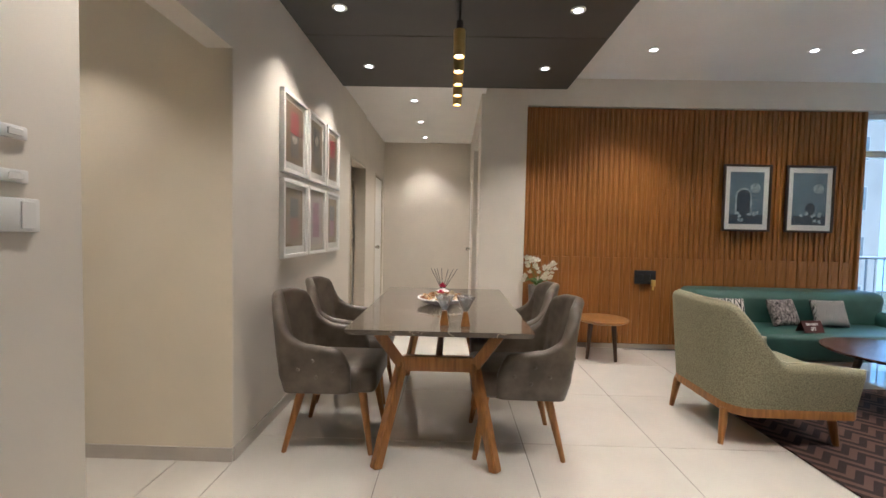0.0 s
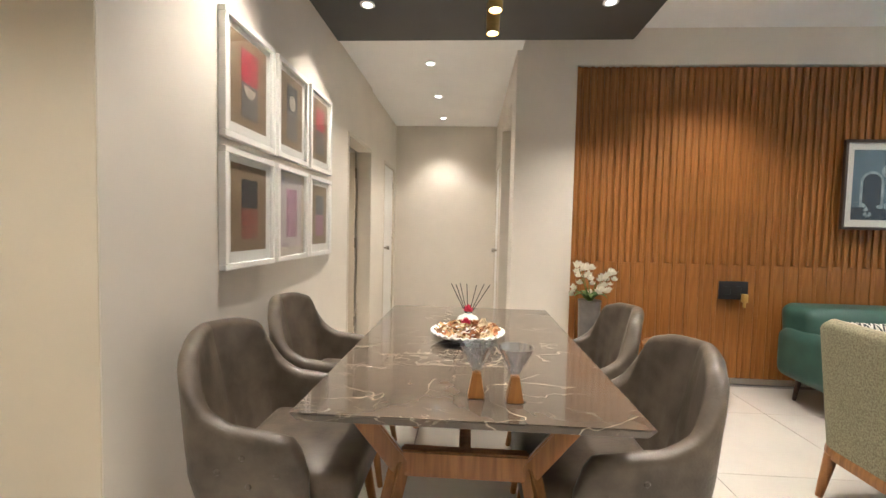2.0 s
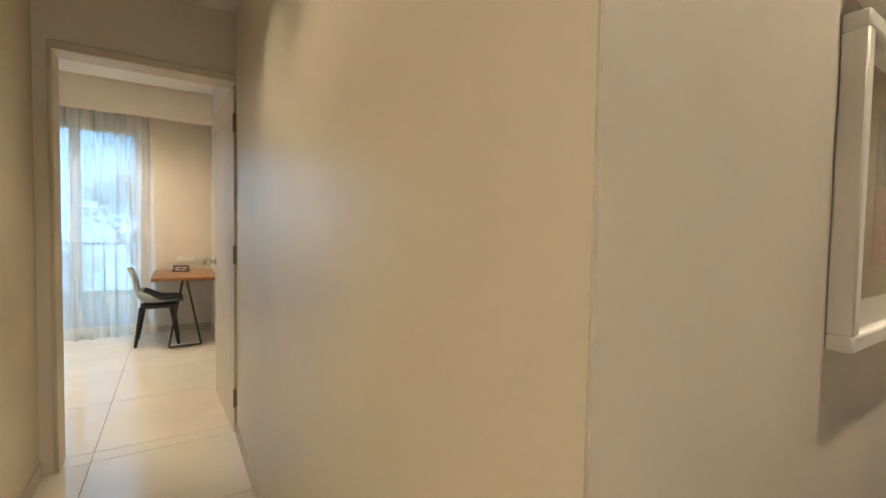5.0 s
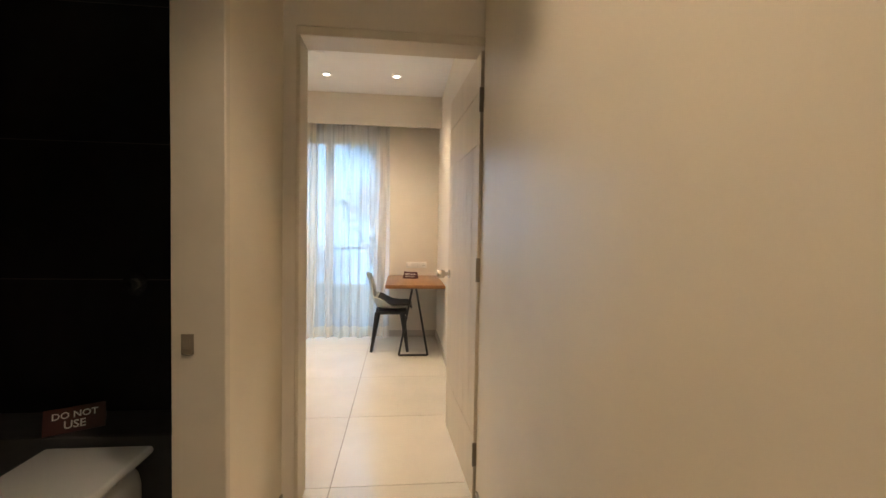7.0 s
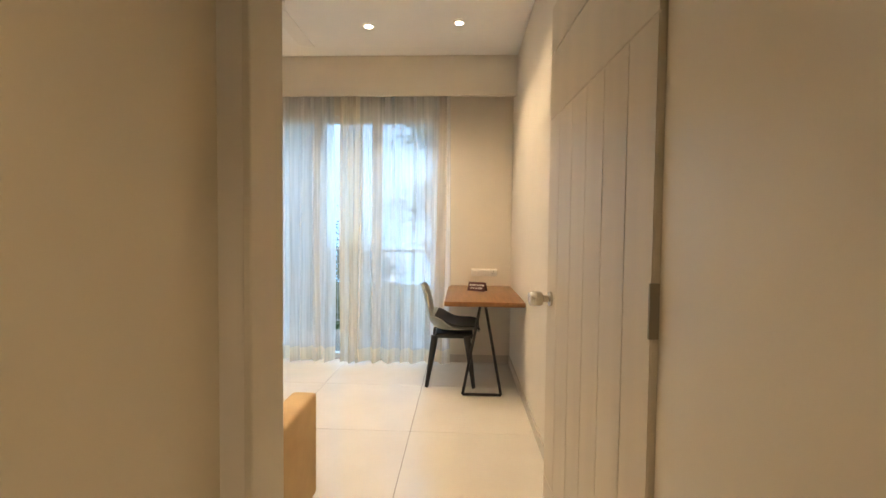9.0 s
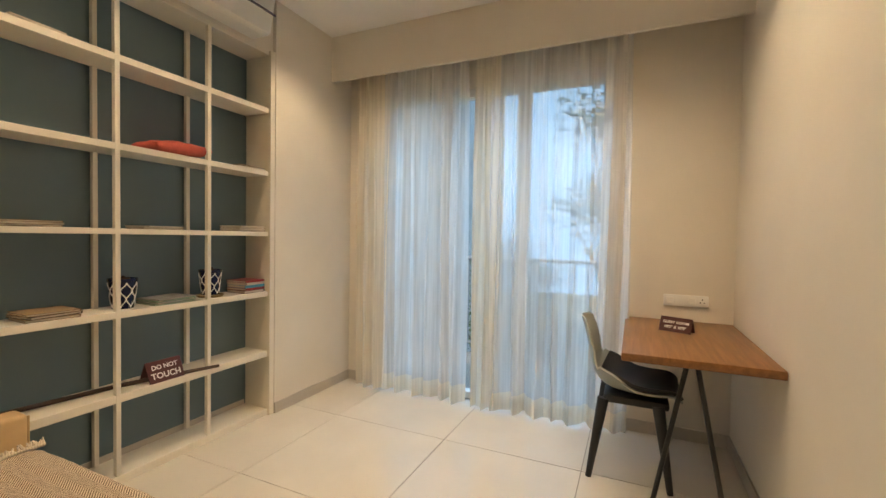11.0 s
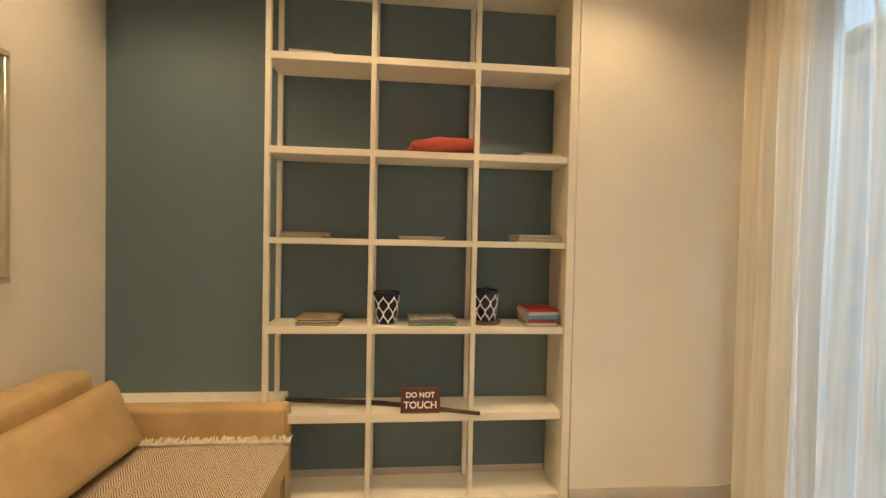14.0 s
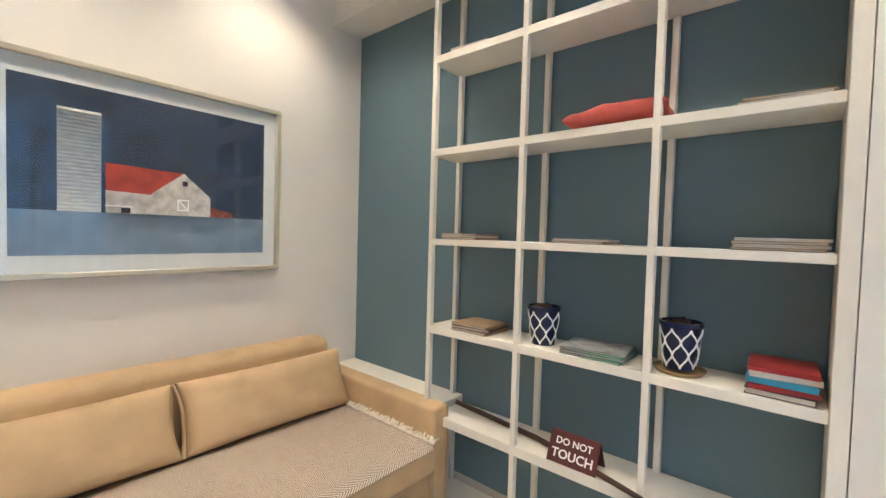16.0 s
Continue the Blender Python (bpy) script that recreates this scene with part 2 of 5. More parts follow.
M_goblet = glass("goblet_glass", (0.84, 0.86, 0.88), 0.16, 0.3)
M_nickel = mat("satin_nickel", (0.28, 0.24, 0.18), 0.5, 0.2, var=0.1)
M_alu = mat("white_window_profile", (0.72, 0.72, 0.70), 0.4, var=0.03)
M_lamp = glow("downlight_glow", (1.0, 0.93, 0.80), 9.0)
M_lampw = glow("pendant_glow", (1.0, 0.74, 0.36), 9.0)
M_maroon = mat("maroon_card", (0.075, 0.016, 0.014), 0.4, var=0.08)
M_letter = mat("white_print", (0.85, 0.84, 0.82), 0.6, var=0.01)
M_navy = mat("navy_glaze", (0.012, 0.016, 0.055), 0.2, var=0.2)
M_soil = mat("potting_soil", (0.06, 0.035, 0.022), 0.95, var=0.4, scale=60, bump=0.6)
M_coral = mat("coral_pouch_fabric", (0.45, 0.075, 0.05), 0.75, var=0.15, scale=14, bump=0.3, bscale=150)
M_paper = mat("paper_pages", (0.66, 0.60, 0.50), 0.85, var=0.1, scale=80, stretch=(1, 1, 12))
M_kraft = mat("kraft_cover", (0.34, 0.23, 0.13), 0.7, var=0.1)
M_red = mat("red_cover", (0.32, 0.025, 0.025), 0.4, var=0.1)
M_blue = mat("blue_cover", (0.06, 0.30, 0.45), 0.4, var=0.1)
M_greenbk = mat("green_cover", (0.10, 0.28, 0.16), 0.45, var=0.15)
M_grey = mat("grey_cover", (0.30, 0.29, 0.28), 0.45, var=0.3, scale=20)
M_brown = mat("dark_cane", (0.055, 0.028, 0.016), 0.45, var=0.2)
M_shell = mat("grey_shell_plastic", (0.34, 0.36, 0.33), 0.4, var=0.03)
M_gloss_black = mat("black_wall_tile", (0.022, 0.021, 0.021), 0.3, var=0.2, scale=4)
M_ceramic = mat("white_ceramic", (0.8, 0.8, 0.78), 0.08, var=0.01)
M_grass = mat("tree_leaf", (0.11, 0.17, 0.06), 0.9, var=0.35, scale=3, spec=0.1)
M_bark = mat("tree_bark", (0.10, 0.075, 0.05), 0.9, var=0.3, bump=0.6, bscale=12)
M_ground = mat("garden_ground", (0.17, 0.18, 0.12), 0.95, var=0.3, scale=0.7)
M_facade = mat("painted_facade", (0.55, 0.54, 0.52), 0.8, var=0.08, scale=1)
M_winglass = mat("facade_window_glass", (0.26, 0.31, 0.36), 0.1, var=0.2)


# ---- building helpers ----
def box(bm, x0, x1, y0, y1, z0, z1, bevel=0.0, seg=2):
    r = bmesh.ops.create_cube(bm, size=1, matrix=Matrix.Translation(((x0 + x1) / 2, (y0 + y1) / 2, (z0 + z1) / 2)) @ Matrix.Diagonal((abs(x1 - x0), abs(y1 - y0), abs(z1 - z0), 1)))
    if bevel:
        vs = set(r["verts"])
        es = [e for e in bm.edges if e.verts[0] in vs and e.verts[1] in vs]
        bmesh.ops.bevel(bm, geom=es, offset=bevel, segments=seg, affect="EDGES", profile=0.5)
    return bm


def boxes(*rows, bevel=0.0, seg=2):
    bm = bmesh.new()
    for r in rows:
        box(bm, *r, bevel=bevel, seg=seg)
    return bm


def rod(bm, a, b, r0, r1=None, n=12):
    a, b = Vector(a), Vector(b)
    d = b - a
    m = Matrix.Translation((a + b) / 2) @ d.to_track_quat("Z", "Y").to_matrix().to_4x4()
    bmesh.ops.create_cone(bm, cap_ends=True, segments=n, radius1=r0, radius2=r0 if r1 is None else r1, depth=d.length, matrix=m)
    return bm


def rods(*rows, n=12):
    bm = bmesh.new()
    for r in rows:
        rod(bm, *r, n=n)
    return bm


def lathe(profile, n=32, at=(0, 0, 0)):
    """A turned body from (radius, height) steps."""
    bm = bmesh.new()
    rings = []
    for r, z in profile:
        rings.append([bm.verts.new((at[0] + r * math.cos(2 * math.pi * i / n), at[1] + r * math.sin(2 * math.pi * i / n), at[2] + z)) for i in range(n)])
    for a, b in zip(rings, rings[1:]):
        for i in range(n):
            bm.faces.new((a[i], a[(i + 1) % n], b[(i + 1) % n], b[i]))
    bmesh.ops.recalc_face_normals(bm, faces=bm.faces)
    return bm


def surface(fn, nu, nv, thick=0.0):
    """A sheet fn(u, v), u and v from 0 to 1, with thickness along its normals."""
    bm = bmesh.new()
    g = [[bm.verts.new(fn(i / nu, j / nv)) for j in range(nv + 1)] for i in range(nu + 1)]
    for i in range(nu):
        for j in range(nv):
            bm.faces.new((g[i][j], g[i + 1][j], g[i + 1][j + 1], g[i][j + 1]))
    bm.normal_update()
    if thick:
        bmesh.ops.solidify(bm, geom=bm.faces[:], thickness=thick)
        bmesh.ops.recalc_face_normals(bm, faces=bm.faces)
    return bm


def shell_loft(fn, nu, nv, th, centre, fade=0.025):
    """A padded wall along fn(u, v) with a half-round top and rounded ends."""
    bm = bmesh.new()
    rings = []
    for i in range(nu + 1):
        u = i / nu
        a, b = Vector(fn(max(0, u - 0.01), 0.5)), Vector(fn(min(1, u + 0.01), 0.5))
        n = (b - a).cross(Vector((0, 0, 1))).normalized()
        if n.dot(Vector(fn(u, 0.5)) - Vector(centre)) < 0:
            n = -n
        d = min(1, max(0.02, min(u, 1 - u) / fade))
        h = th / 2 * (1 - (1 - d) ** 2) ** 0.5
        ring = [Vector(fn(u, j / nv)) + n * h for j in range(nv + 1)]
        top_p = Vector(fn(u, 1))
        ring += [top_p + n * h * math.cos(math.pi * k / 8) + Vector((0, 0, th / 2 * math.sin(math.pi * k / 8))) for k in range(1, 8)]
        ring += [Vector(fn(u, j / nv)) - n * h for j in range(nv, -1, -1)]
        rings.append([bm.verts.new(p) for p in ring])
    m = len(rings[0])
    for p, q in zip(rings, rings[1:]):
        for k in range(m):
            bm.faces.new((p[k], p[(k + 1) % m], q[(k + 1) % m], q[k]))
    bm.faces.new(rings[0])
    bm.faces.new(rings[-1][::-1])
    bmesh.ops.recalc_face_normals(bm, faces=bm.faces)
    return bm


def cushion(w, d, h, n=14, pinch=0.75):
    """A stuffed pillow, lying flat, w by d, with pinched corners."""
    bm = bmesh.new()
    tops = []
    for s in (1, -1):
        g = []
        for i in range(n + 1):
            row = []
            for j in range(n + 1):
                u, v = math.sin((i / n - 0.5) * math.pi), math.sin((j / n - 0.5) * math.pi)
                k = (max(0, 1 - u ** 4) * max(0, 1 - v ** 4)) ** 0.5
                wob = 0.006 * noise.noise((u * 3 + w * 9, v * 3, s * 2))
                row.append(bm.verts.new((u * w / 2 * (1 - 0.05 * (1 - v * v)) , v * d / 2 * (1 - 0.05 * (1 - u * u)), s * (h / 2) * k ** pinch + wob * k)))
            g.append(row)
        for i in range(n):
            for j in range(n):
                q = (g[i][j], g[i + 1][j], g[i + 1][j + 1], g[i][j + 1])
                bm.faces.new(q if s > 0 else q[::-1])
        tops.append(g)
    bmesh.ops.remove_doubles(bm, verts=bm.verts, dist=0.0005)
    return bm


def mesh_of(name, bm, material, smooth=True, angle=40):
    me = bpy.data.meshes.new(name)
    if smooth:
        for f in bm.faces:
            f.smooth = True
        for e in bm.edges:
            if len(e.link_faces) == 2 and e.calc_face_angle(0) > radians(angle):
                e.smooth = False
    bm.to_mesh(me)
    bm.free()
    me.materials.append(material)
    return me


def thing(name, base, label, category, group="", kind=""):
    ob = new(name)
    ob.location = base
    return tagged(ob, label, category, group, kind)


def root_of(ob):
    p = Vector((0, 0, 0))
    while ob is not None:
        p += ob.location
        ob = ob.parent
    return p


def part(name, bm, material, parent, label="", smooth=True):
    """One mesh under a thing or a part; bm is in the world's metres."""
    bmesh.ops.translate(bm, verts=bm.verts, vec=-root_of(parent))
    ob = new(name, mesh_of(name, bm, material, smooth))
    ob.parent = parent
    if label:
        ob["label"] = label
    return ob


def solo(name, bm, material, label, category, base=None, group="", kind="", smooth=True):
    """A thing of one mesh."""
    if base is None:
        xs, ys, zs = zip(*[v.co for v in bm.verts])
        base = ((min(xs) + max(xs)) / 2, (min(ys) + max(ys)) / 2, min(zs))
    bmesh.ops.translate(bm, verts=bm.verts, vec=-Vector(base))
    ob = new(name, mesh_of(name, bm, material, smooth))
    ob.location = base
    return tagged(ob, label, category, group, kind)


def structure(name, bm, material, label, category="wall"):
    return tagged(new(name, mesh_of(name, bm, material, False)), label, category, "", "structure")


def text_bm(words, size, m):
    cu = bpy.data.curves.new("lettering", "FONT")
    cu.body, cu.size, cu.align_x, cu.align_y, cu.extrude, cu.offset = words, size, "CENTER", "CENTER", 0.0006, size * 0.018
    cu.resolution_u = 3
    ob = bpy.data.objects.new("lettering", cu)
    me = ob.to_mesh()
    bm = bmesh.new()
    bm.from_mesh(me)
    ob.to_mesh_clear()
    bpy.data.objects.remove(ob)
    bpy.data.curves.remove(cu)
    bm.transform(m)
    return bm


# ---- structure ----
structure("wall_dining", boxes(
    (-1.24, -1.1, -2.6, 1.13, 0, 2.97), (-1.24, -1.1, 1.13, 2.05, 2.2, 2.97), (-1.24, -1.1, 2.05, 4.60, 0, 2.97),
    (-1.24, -1.1, 4.60, 5.50, 2.12, 2.97), (-1.27, -1.125, 5.50, 6.30, 0, 2.97), (-1.27, -1.125, 6.30, 7.05, 2.14, 2.97),
    (-1.27, -1.125, 7.05, 7.17, 0, 2.97)), M_wall, "cream painted wall with a passage opening and doorways")
structure("wall_passage_north", boxes((-3.65, -1.104, 2.046, 2.19, 0, 2.198), (-3.65, -1.24, 2.046, 2.19, 2.198, 2.6)), M_wall_satin, "cream satin painted passage wall")
structure("wall_passage_south", boxes((-2.15, -1.24, 1.02, 1.16, 0, 2.6), (-3.055, -2.15, 1.02, 1.16, 2.1, 2.6), (-3.65, -3.055, 1.02, 1.16, 0, 2.6)), M_wall_satin, "cream satin passage wall with a bathroom doorway")
structure("wall_bedroom_east", boxes((-3.79, -3.65, -1.07, 1.215, 0, 2.85), (-3.79, -3.65, 1.215, 2.10, 2.15, 2.85), (-3.79, -3.65, 2.10, 2.19, 0, 2.85)), M_wall, "cream bedroom wall with a doorway")
structure("wall_bedroom_north", boxes((-7.0, -3.79, 2.13, 2.27, 0, 2.85)), M_wall, "cream painted bedroom wall beside the desk")
structure("wall_bedroom_window", boxes((-7.0, -6.86, -0.78, -0.38, 0, 2.85), (-7.0, -6.86, 1.46, 2.13, 0, 2.85), (-7.0, -6.86, -0.38, 1.46, 2.36, 2.85)), M_wall, "cream bedroom wall with a tall balcony window")
structure("wall_bedroom_south", boxes((-6.86, -6.025, -1.07, -0.66, 0, 2.85)), M_wall, "cream painted wall beside the open shelves")
structure("wall_teal", boxes((-6.025, -3.79, -1.07, -0.898, 0, 2.85)), M_teal, "muted teal painted wall behind the shelves")
structure("beam_bedroom", boxes((-6.025, -3.79, -0.898, -0.69, 2.46, 2.85)), M_wall, "cream painted beam over the shelf niche", "beam")
structure("wall_hall_end", boxes((-1.27, 2.1, 7.17, 7.31, 0, 2.97)), M_wall, "cream painted end wall of the hall")
structure("wall_hall_right", boxes((0.36, 0.86, 4.51, 4.87, 0, 2.97), (0.36, 0.5, 4.87, 6.05, 2.45, 2.97), (0.36, 0.5, 6.05, 6.30, 0, 2.97), (0.36, 0.5, 6.30, 7.05, 2.14, 2.97), (0.36, 0.5, 7.05, 7.17, 0, 2.97), (0.5, 2.1, 6.05, 6.19, 0, 2.97), (2.0, 2.1, 4.87, 6.05, 0, 2.97)), M_wall, "cream column and hall wall with an opening")
structure("wall_living_north", boxes((0.86, 4.5, 4.565, 4.87, 0, 2.65), (0.86, 6.5, 4.51, 4.87, 2.655, 2.97), (6.2, 6.5, 4.51, 4.87, 0, 2.655)), M_wall, "cream living room wall behind the wooden cladding")
structure("wall_living_east", boxes((6.4, 6.55, -2.6, 4.51, 0, 2.97)), M_wall, "cream painted living room wall")
structure("wall_living_south", boxes((-1.24, 6.55, -2.75, -2.6, 0, 2.97)), M_wall, "cream painted living room wall")
structure("wall_side_room", boxes((-2.6, -1.24, 4.2, 4.3, 0, 2.6), (-2.7, -2.6, 4.2, 6.2, 0, 2.6), (-2.6, -1.27, 6.1, 6.2, 0, 2.6)), M_wall, "cream walls of a side room behind an open door")
structure("wall_bathroom", boxes((-3.65, -1.9, -0.5, -0.4, 0, 2.6), (-3.65, -3.642, -0.4, 1.01, 0, 2.6), (-2.0, -1.9, -0.4, 1.01, 0, 2.6)), M_gloss_black, "glossy black tiled bathroom walls")
structure("ceiling_living", boxes((-1.24, 6.55, -2.75, 4.51, 2.95, 3.05)), M_ceiling, "white painted living room ceiling", "ceiling")
structure("ceiling_hall", boxes((-1.27, 0.4, 4.29, 7.31, 2.776, 2.945), (0.4, 2.1, 4.87, 6.1, 2.776, 2.945)), M_ceiling, "white painted hall ceiling", "ceiling")
structure("ceiling_passage", boxes((-3.65, -1.24, -0.5, 2.19, 2.5, 2.58)), M_ceiling, "white painted passage ceiling", "ceiling")
structure("ceiling_bedroom", boxes((-7.0, -3.65, -1.07, 2.27, 2.81, 2.9)), M_ceiling, "white painted bedroom ceiling", "ceiling")
structure("ceiling_side_room", boxes((-2.7, -1.24, 4.2, 6.2, 2.5, 2.58)), M_ceiling, "white painted side room ceiling", "ceiling")
bm = boxes((-1.1, 1.22, 3.133, 4.28, 2.758, 2.948), (-1.1, 1.22, 0.3, 3.125, 2.758, 2.948), (-1.1, 1.215, 3.125, 3.133, 2.765, 2.948))
structure("ceiling_panel", bm, M_dark, "charcoal suspended ceiling panel over the dining table", "ceiling panel")
structure("pelmet", boxes((-6.625, -6.6, -0.66, 2.13, 2.46, 2.81)), M_wall, "cream painted curtain pelmet", "pelmet")

FLOOR = tagged(new("floor", mesh_of("floor", boxes((-7.0, 6.55, -2.75, 7.31, -0.2, -0.004)), M_grout, False)), "cream vitrified tile floor with thin dark joints", "floor", "", "structure")
SKIRT = [(-1.1, -1.09, -2.6, 1.13), (-1.1, -1.09, 2.05, 4.60), (-3.6, -1.1, 2.036, 2.046), (-1.125, -1.115, 5.55, 6.25), (-1.125, 0.36, 7.16, 7.17), (0.36, 0.86, 4.50, 4.51),
         (-6.86, -6.025, -0.66, -0.65), (-6.86, -6.85, 1.46, 2.13), (-6.85, -3.8, 2.12, 2.13), (-5.98, -4.6, -0.898, -0.894), (-3.64, -3.055, 1.16, 1.17), (-2.15, -1.24, 1.16, 1.17), (-6.86, -6.85, -0.65, -0.38), (0.35, 0.36, 6.05, 6.25)]
structure("baseboard", boxes(*[(a, b, c, d, 0, 0.075) for a, b, c, d in SKIRT]), M_skirt, "grey-beige tile skirting along the walls", "baseboard")


# ---- downlights ----
def downlight(x, y, z, power, size=100, target=None, blend=0.7, colour=WARM):
    ob = thing("downlight", (x, y, z - 0.008), "small round white recessed ceiling downlight, lit", "downlight", "recessed downlights")
    part("trim_ring", lathe([(0.030, 0.002), (0.046, 0.0), (0.050, 0.003), (0.050, 0.008), (0.030, 0.008)], 24, (x, y, z - 0.008)), M_white, ob)
    part("lens", lathe([(0.0005, 0.003), (0.031, 0.003), (0.031, 0.007), (0.0005, 0.007)], 20, (x, y, z - 0.008)), M_lamp, ob, "glowing warm white lens")
    spot(x, y, z - 0.012, power, size, blend, colour, target)
    return ob


for x in (-0.725, 0.87):
    for y in (2.72, 3.73):
        downlight(x, y, 2.758, 60)
    downlight(x, 1.2, 2.758, 60)
for x, y in ((1.9, 1.2), (3.4, 1.2), (5.2, 2.4)):
    downlight(x, y, 2.95, 105, 128, blend=0.9)
downlight(1.85, 3.76, 2.95, 85, 104, blend=0.6)
for x in (3.26, 3.64):
    downlight(x, 3.735, 2.95, 32, 110, blend=0.9)
for y in (4.79, 5.755, 6.71):
    downlight(-0.40, y, 2.776, 48)
for x in (-1.85, -2.55):
    downlight(x, 1.61, 2.5, 23)
for x, y in ((-5.30, 1.61), (-6.02, 1.62), (-6.06, 0.93), (-6.10, -0.15), (-4.2, -0.25), (-4.25, 0.75), (-5.05, -0.2)):
    downlight(x, y, 2.81, 42, 112, colour=(1.0, 0.78, 0.52))
# unseen lamp, added in the side room to brighten its open door leaf
downlight(-1.9, 4.95, 2.5, 25)


# ---- doors and windows ----
def door_leaf(base_name, hinge, w, h, turn, label, material=None, grooves=True):
    """A door leaf along +x of its own frame from the hinge, turned about the hinge by turn degrees."""
    mm = material or M_door
    ob = thing(base_name, (0, 0, 0), label, "door", "", "structure")
    bm = bmesh.new()
    t = 0.036
    if grooves:
        xs = [0, 0.13, 0.27, 0.40, 0.53, 0.67, w]
        g = 0.004
        box(bm, 0, w, -t / 2 + 0.003, t / 2 - 0.003, 0.005, h)
        for z0, z1 in ((0.005, 0.30), (0.304, h - 0.42), (h - 0.416, h - 0.18), (h - 0.176, h)):
            if z0 > 0.2 and z1 < h - 0.3:
                for a, b in zip(xs, xs[1:]):
                    box(bm, a + g / 2, b - g / 2, -t / 2, t / 2, z0, z1)
            else:
                box(bm, 0, w, -t / 2, t / 2, z0, z1)
    else:
        box(bm, 0, w, -t / 2, t / 2, 0.005, h, 0.002, 1)
    part("leaf", bm, mm, ob, smooth=False)
    for s in (1, -1):
        bm = rods(((w - 0.06, s * t / 2, 1.0), (w - 0.06, s * (t / 2 + 0.008), 1.0), 0.027), ((w - 0.06, s * (t / 2 + 0.006), 1.0), (w - 0.06, s * (t / 2 + 0.04), 1.0), 0.013), n=20)
        k = lathe([(0.012, 0.03), (0.024, 0.035), (0.027, 0.045), (0.027, 0.075), (0.022, 0.082), (0.0005, 0.083)], 20)
        k.transform(Matrix.Translation((w - 0.06, s * t / 2, 1.0)) @ Matrix.Rotation(radians(-90 * s), 4, "X"))
        me = bpy.data.meshes.new("knob_form")
        k.to_mesh(me)
        k.free()
        bm.from_mesh(me)
        bpy.data.meshes.remove(me)
        part("door_handle", bm, M_chrome, ob, "brushed steel door knob")
    for z in (0.22, 1.09, h - 0.22):
        part("hinge", boxes((-0.005, 0.0, -t / 2 - 0.001, t / 2 + 0.004, z - 0.055, z + 0.055), (-0.006, 0.0, t / 2, t / 2 + 0.006, z - 0.055, z + 0.055)), M_nickel, ob, "steel butt hinge")
    ob.matrix_world = pose(*hinge, 0, 0, turn)
    return ob


def door_frame(name, axis, plane0, plane1, a, b, top, w, label, wa=None):
    ob = thing(name, ((plane0 + plane1) / 2, (a + b) / 2, 0) if axis == "x" else ((a + b) / 2, (plane0 + plane1) / 2, 0), label, "door frame", "", "structure")
    def bx(u0, u1, z0, z1):
        return boxes((plane0, plane1, u0, u1, z0, z1) if axis == "x" else (u0, u1, plane0, plane1, z0, z1), bevel=0.003, seg=1)
    part("jamb", bx(a, a + (wa or w), 0, top), M_frame_trim, ob)
    part("jamb", bx(b - w, b, 0, top), M_frame_trim, ob)
    part("head", bx(a, b, top, top + w), M_frame_trim, ob)
    return ob


door_frame("door_frame_1", "x", -3.795, -3.64, 1.216, 2.099, 2.105, 0.04, "beige painted wooden door frame of the bedroom", 0.018)
door_leaf("door_1", (-3.655, 2.05, 0), 0.80, 2.09, 183, "open beige laminate door with vertical grooves")
door_frame("door_frame_2", "y", 1.015, 1.168, -3.054, -2.151, 2.06, 0.035, "beige painted wooden door frame of the bathroom")
solo("strike_plate", boxes((-3.019, -3.015, 1.045, 1.08, 0.89, 0.95), (-3.019, -3.0135, 1.053, 1.07, 0.905, 0.935), bevel=0.001, seg=1), M_nickel, "small steel strike plate on the bathroom door jamb", "strike plate")
door_frame("door_frame_3", "x", -1.245, -1.095, 4.601, 5.499, 2.08, 0.035, "beige painted wooden door frame in the hall")
door_leaf("door_2", (-1.26, 5.44, 0), 0.80, 2.07, 180, "open beige laminate door in the hall", grooves=False)
door_frame("door_frame_4", "x", -1.275, -1.12, 6.301, 7.049, 2.10, 0.035, "white painted door frame at the hall end")
door_leaf("door_3", (-1.16, 7.012, 0), 0.68, 2.09, -90, "closed white door at the hall end", material=M_white, grooves=False)
door_frame("door_frame_5", "x", 0.355, 0.505, 6.301, 7.049, 2.10, 0.035, "white painted door frame facing the hall")
door_leaf("door_4", (0.385, 7.012, 0), 0.68, 2.09, -90, "closed white door on the hall side", material=M_white, grooves=False)


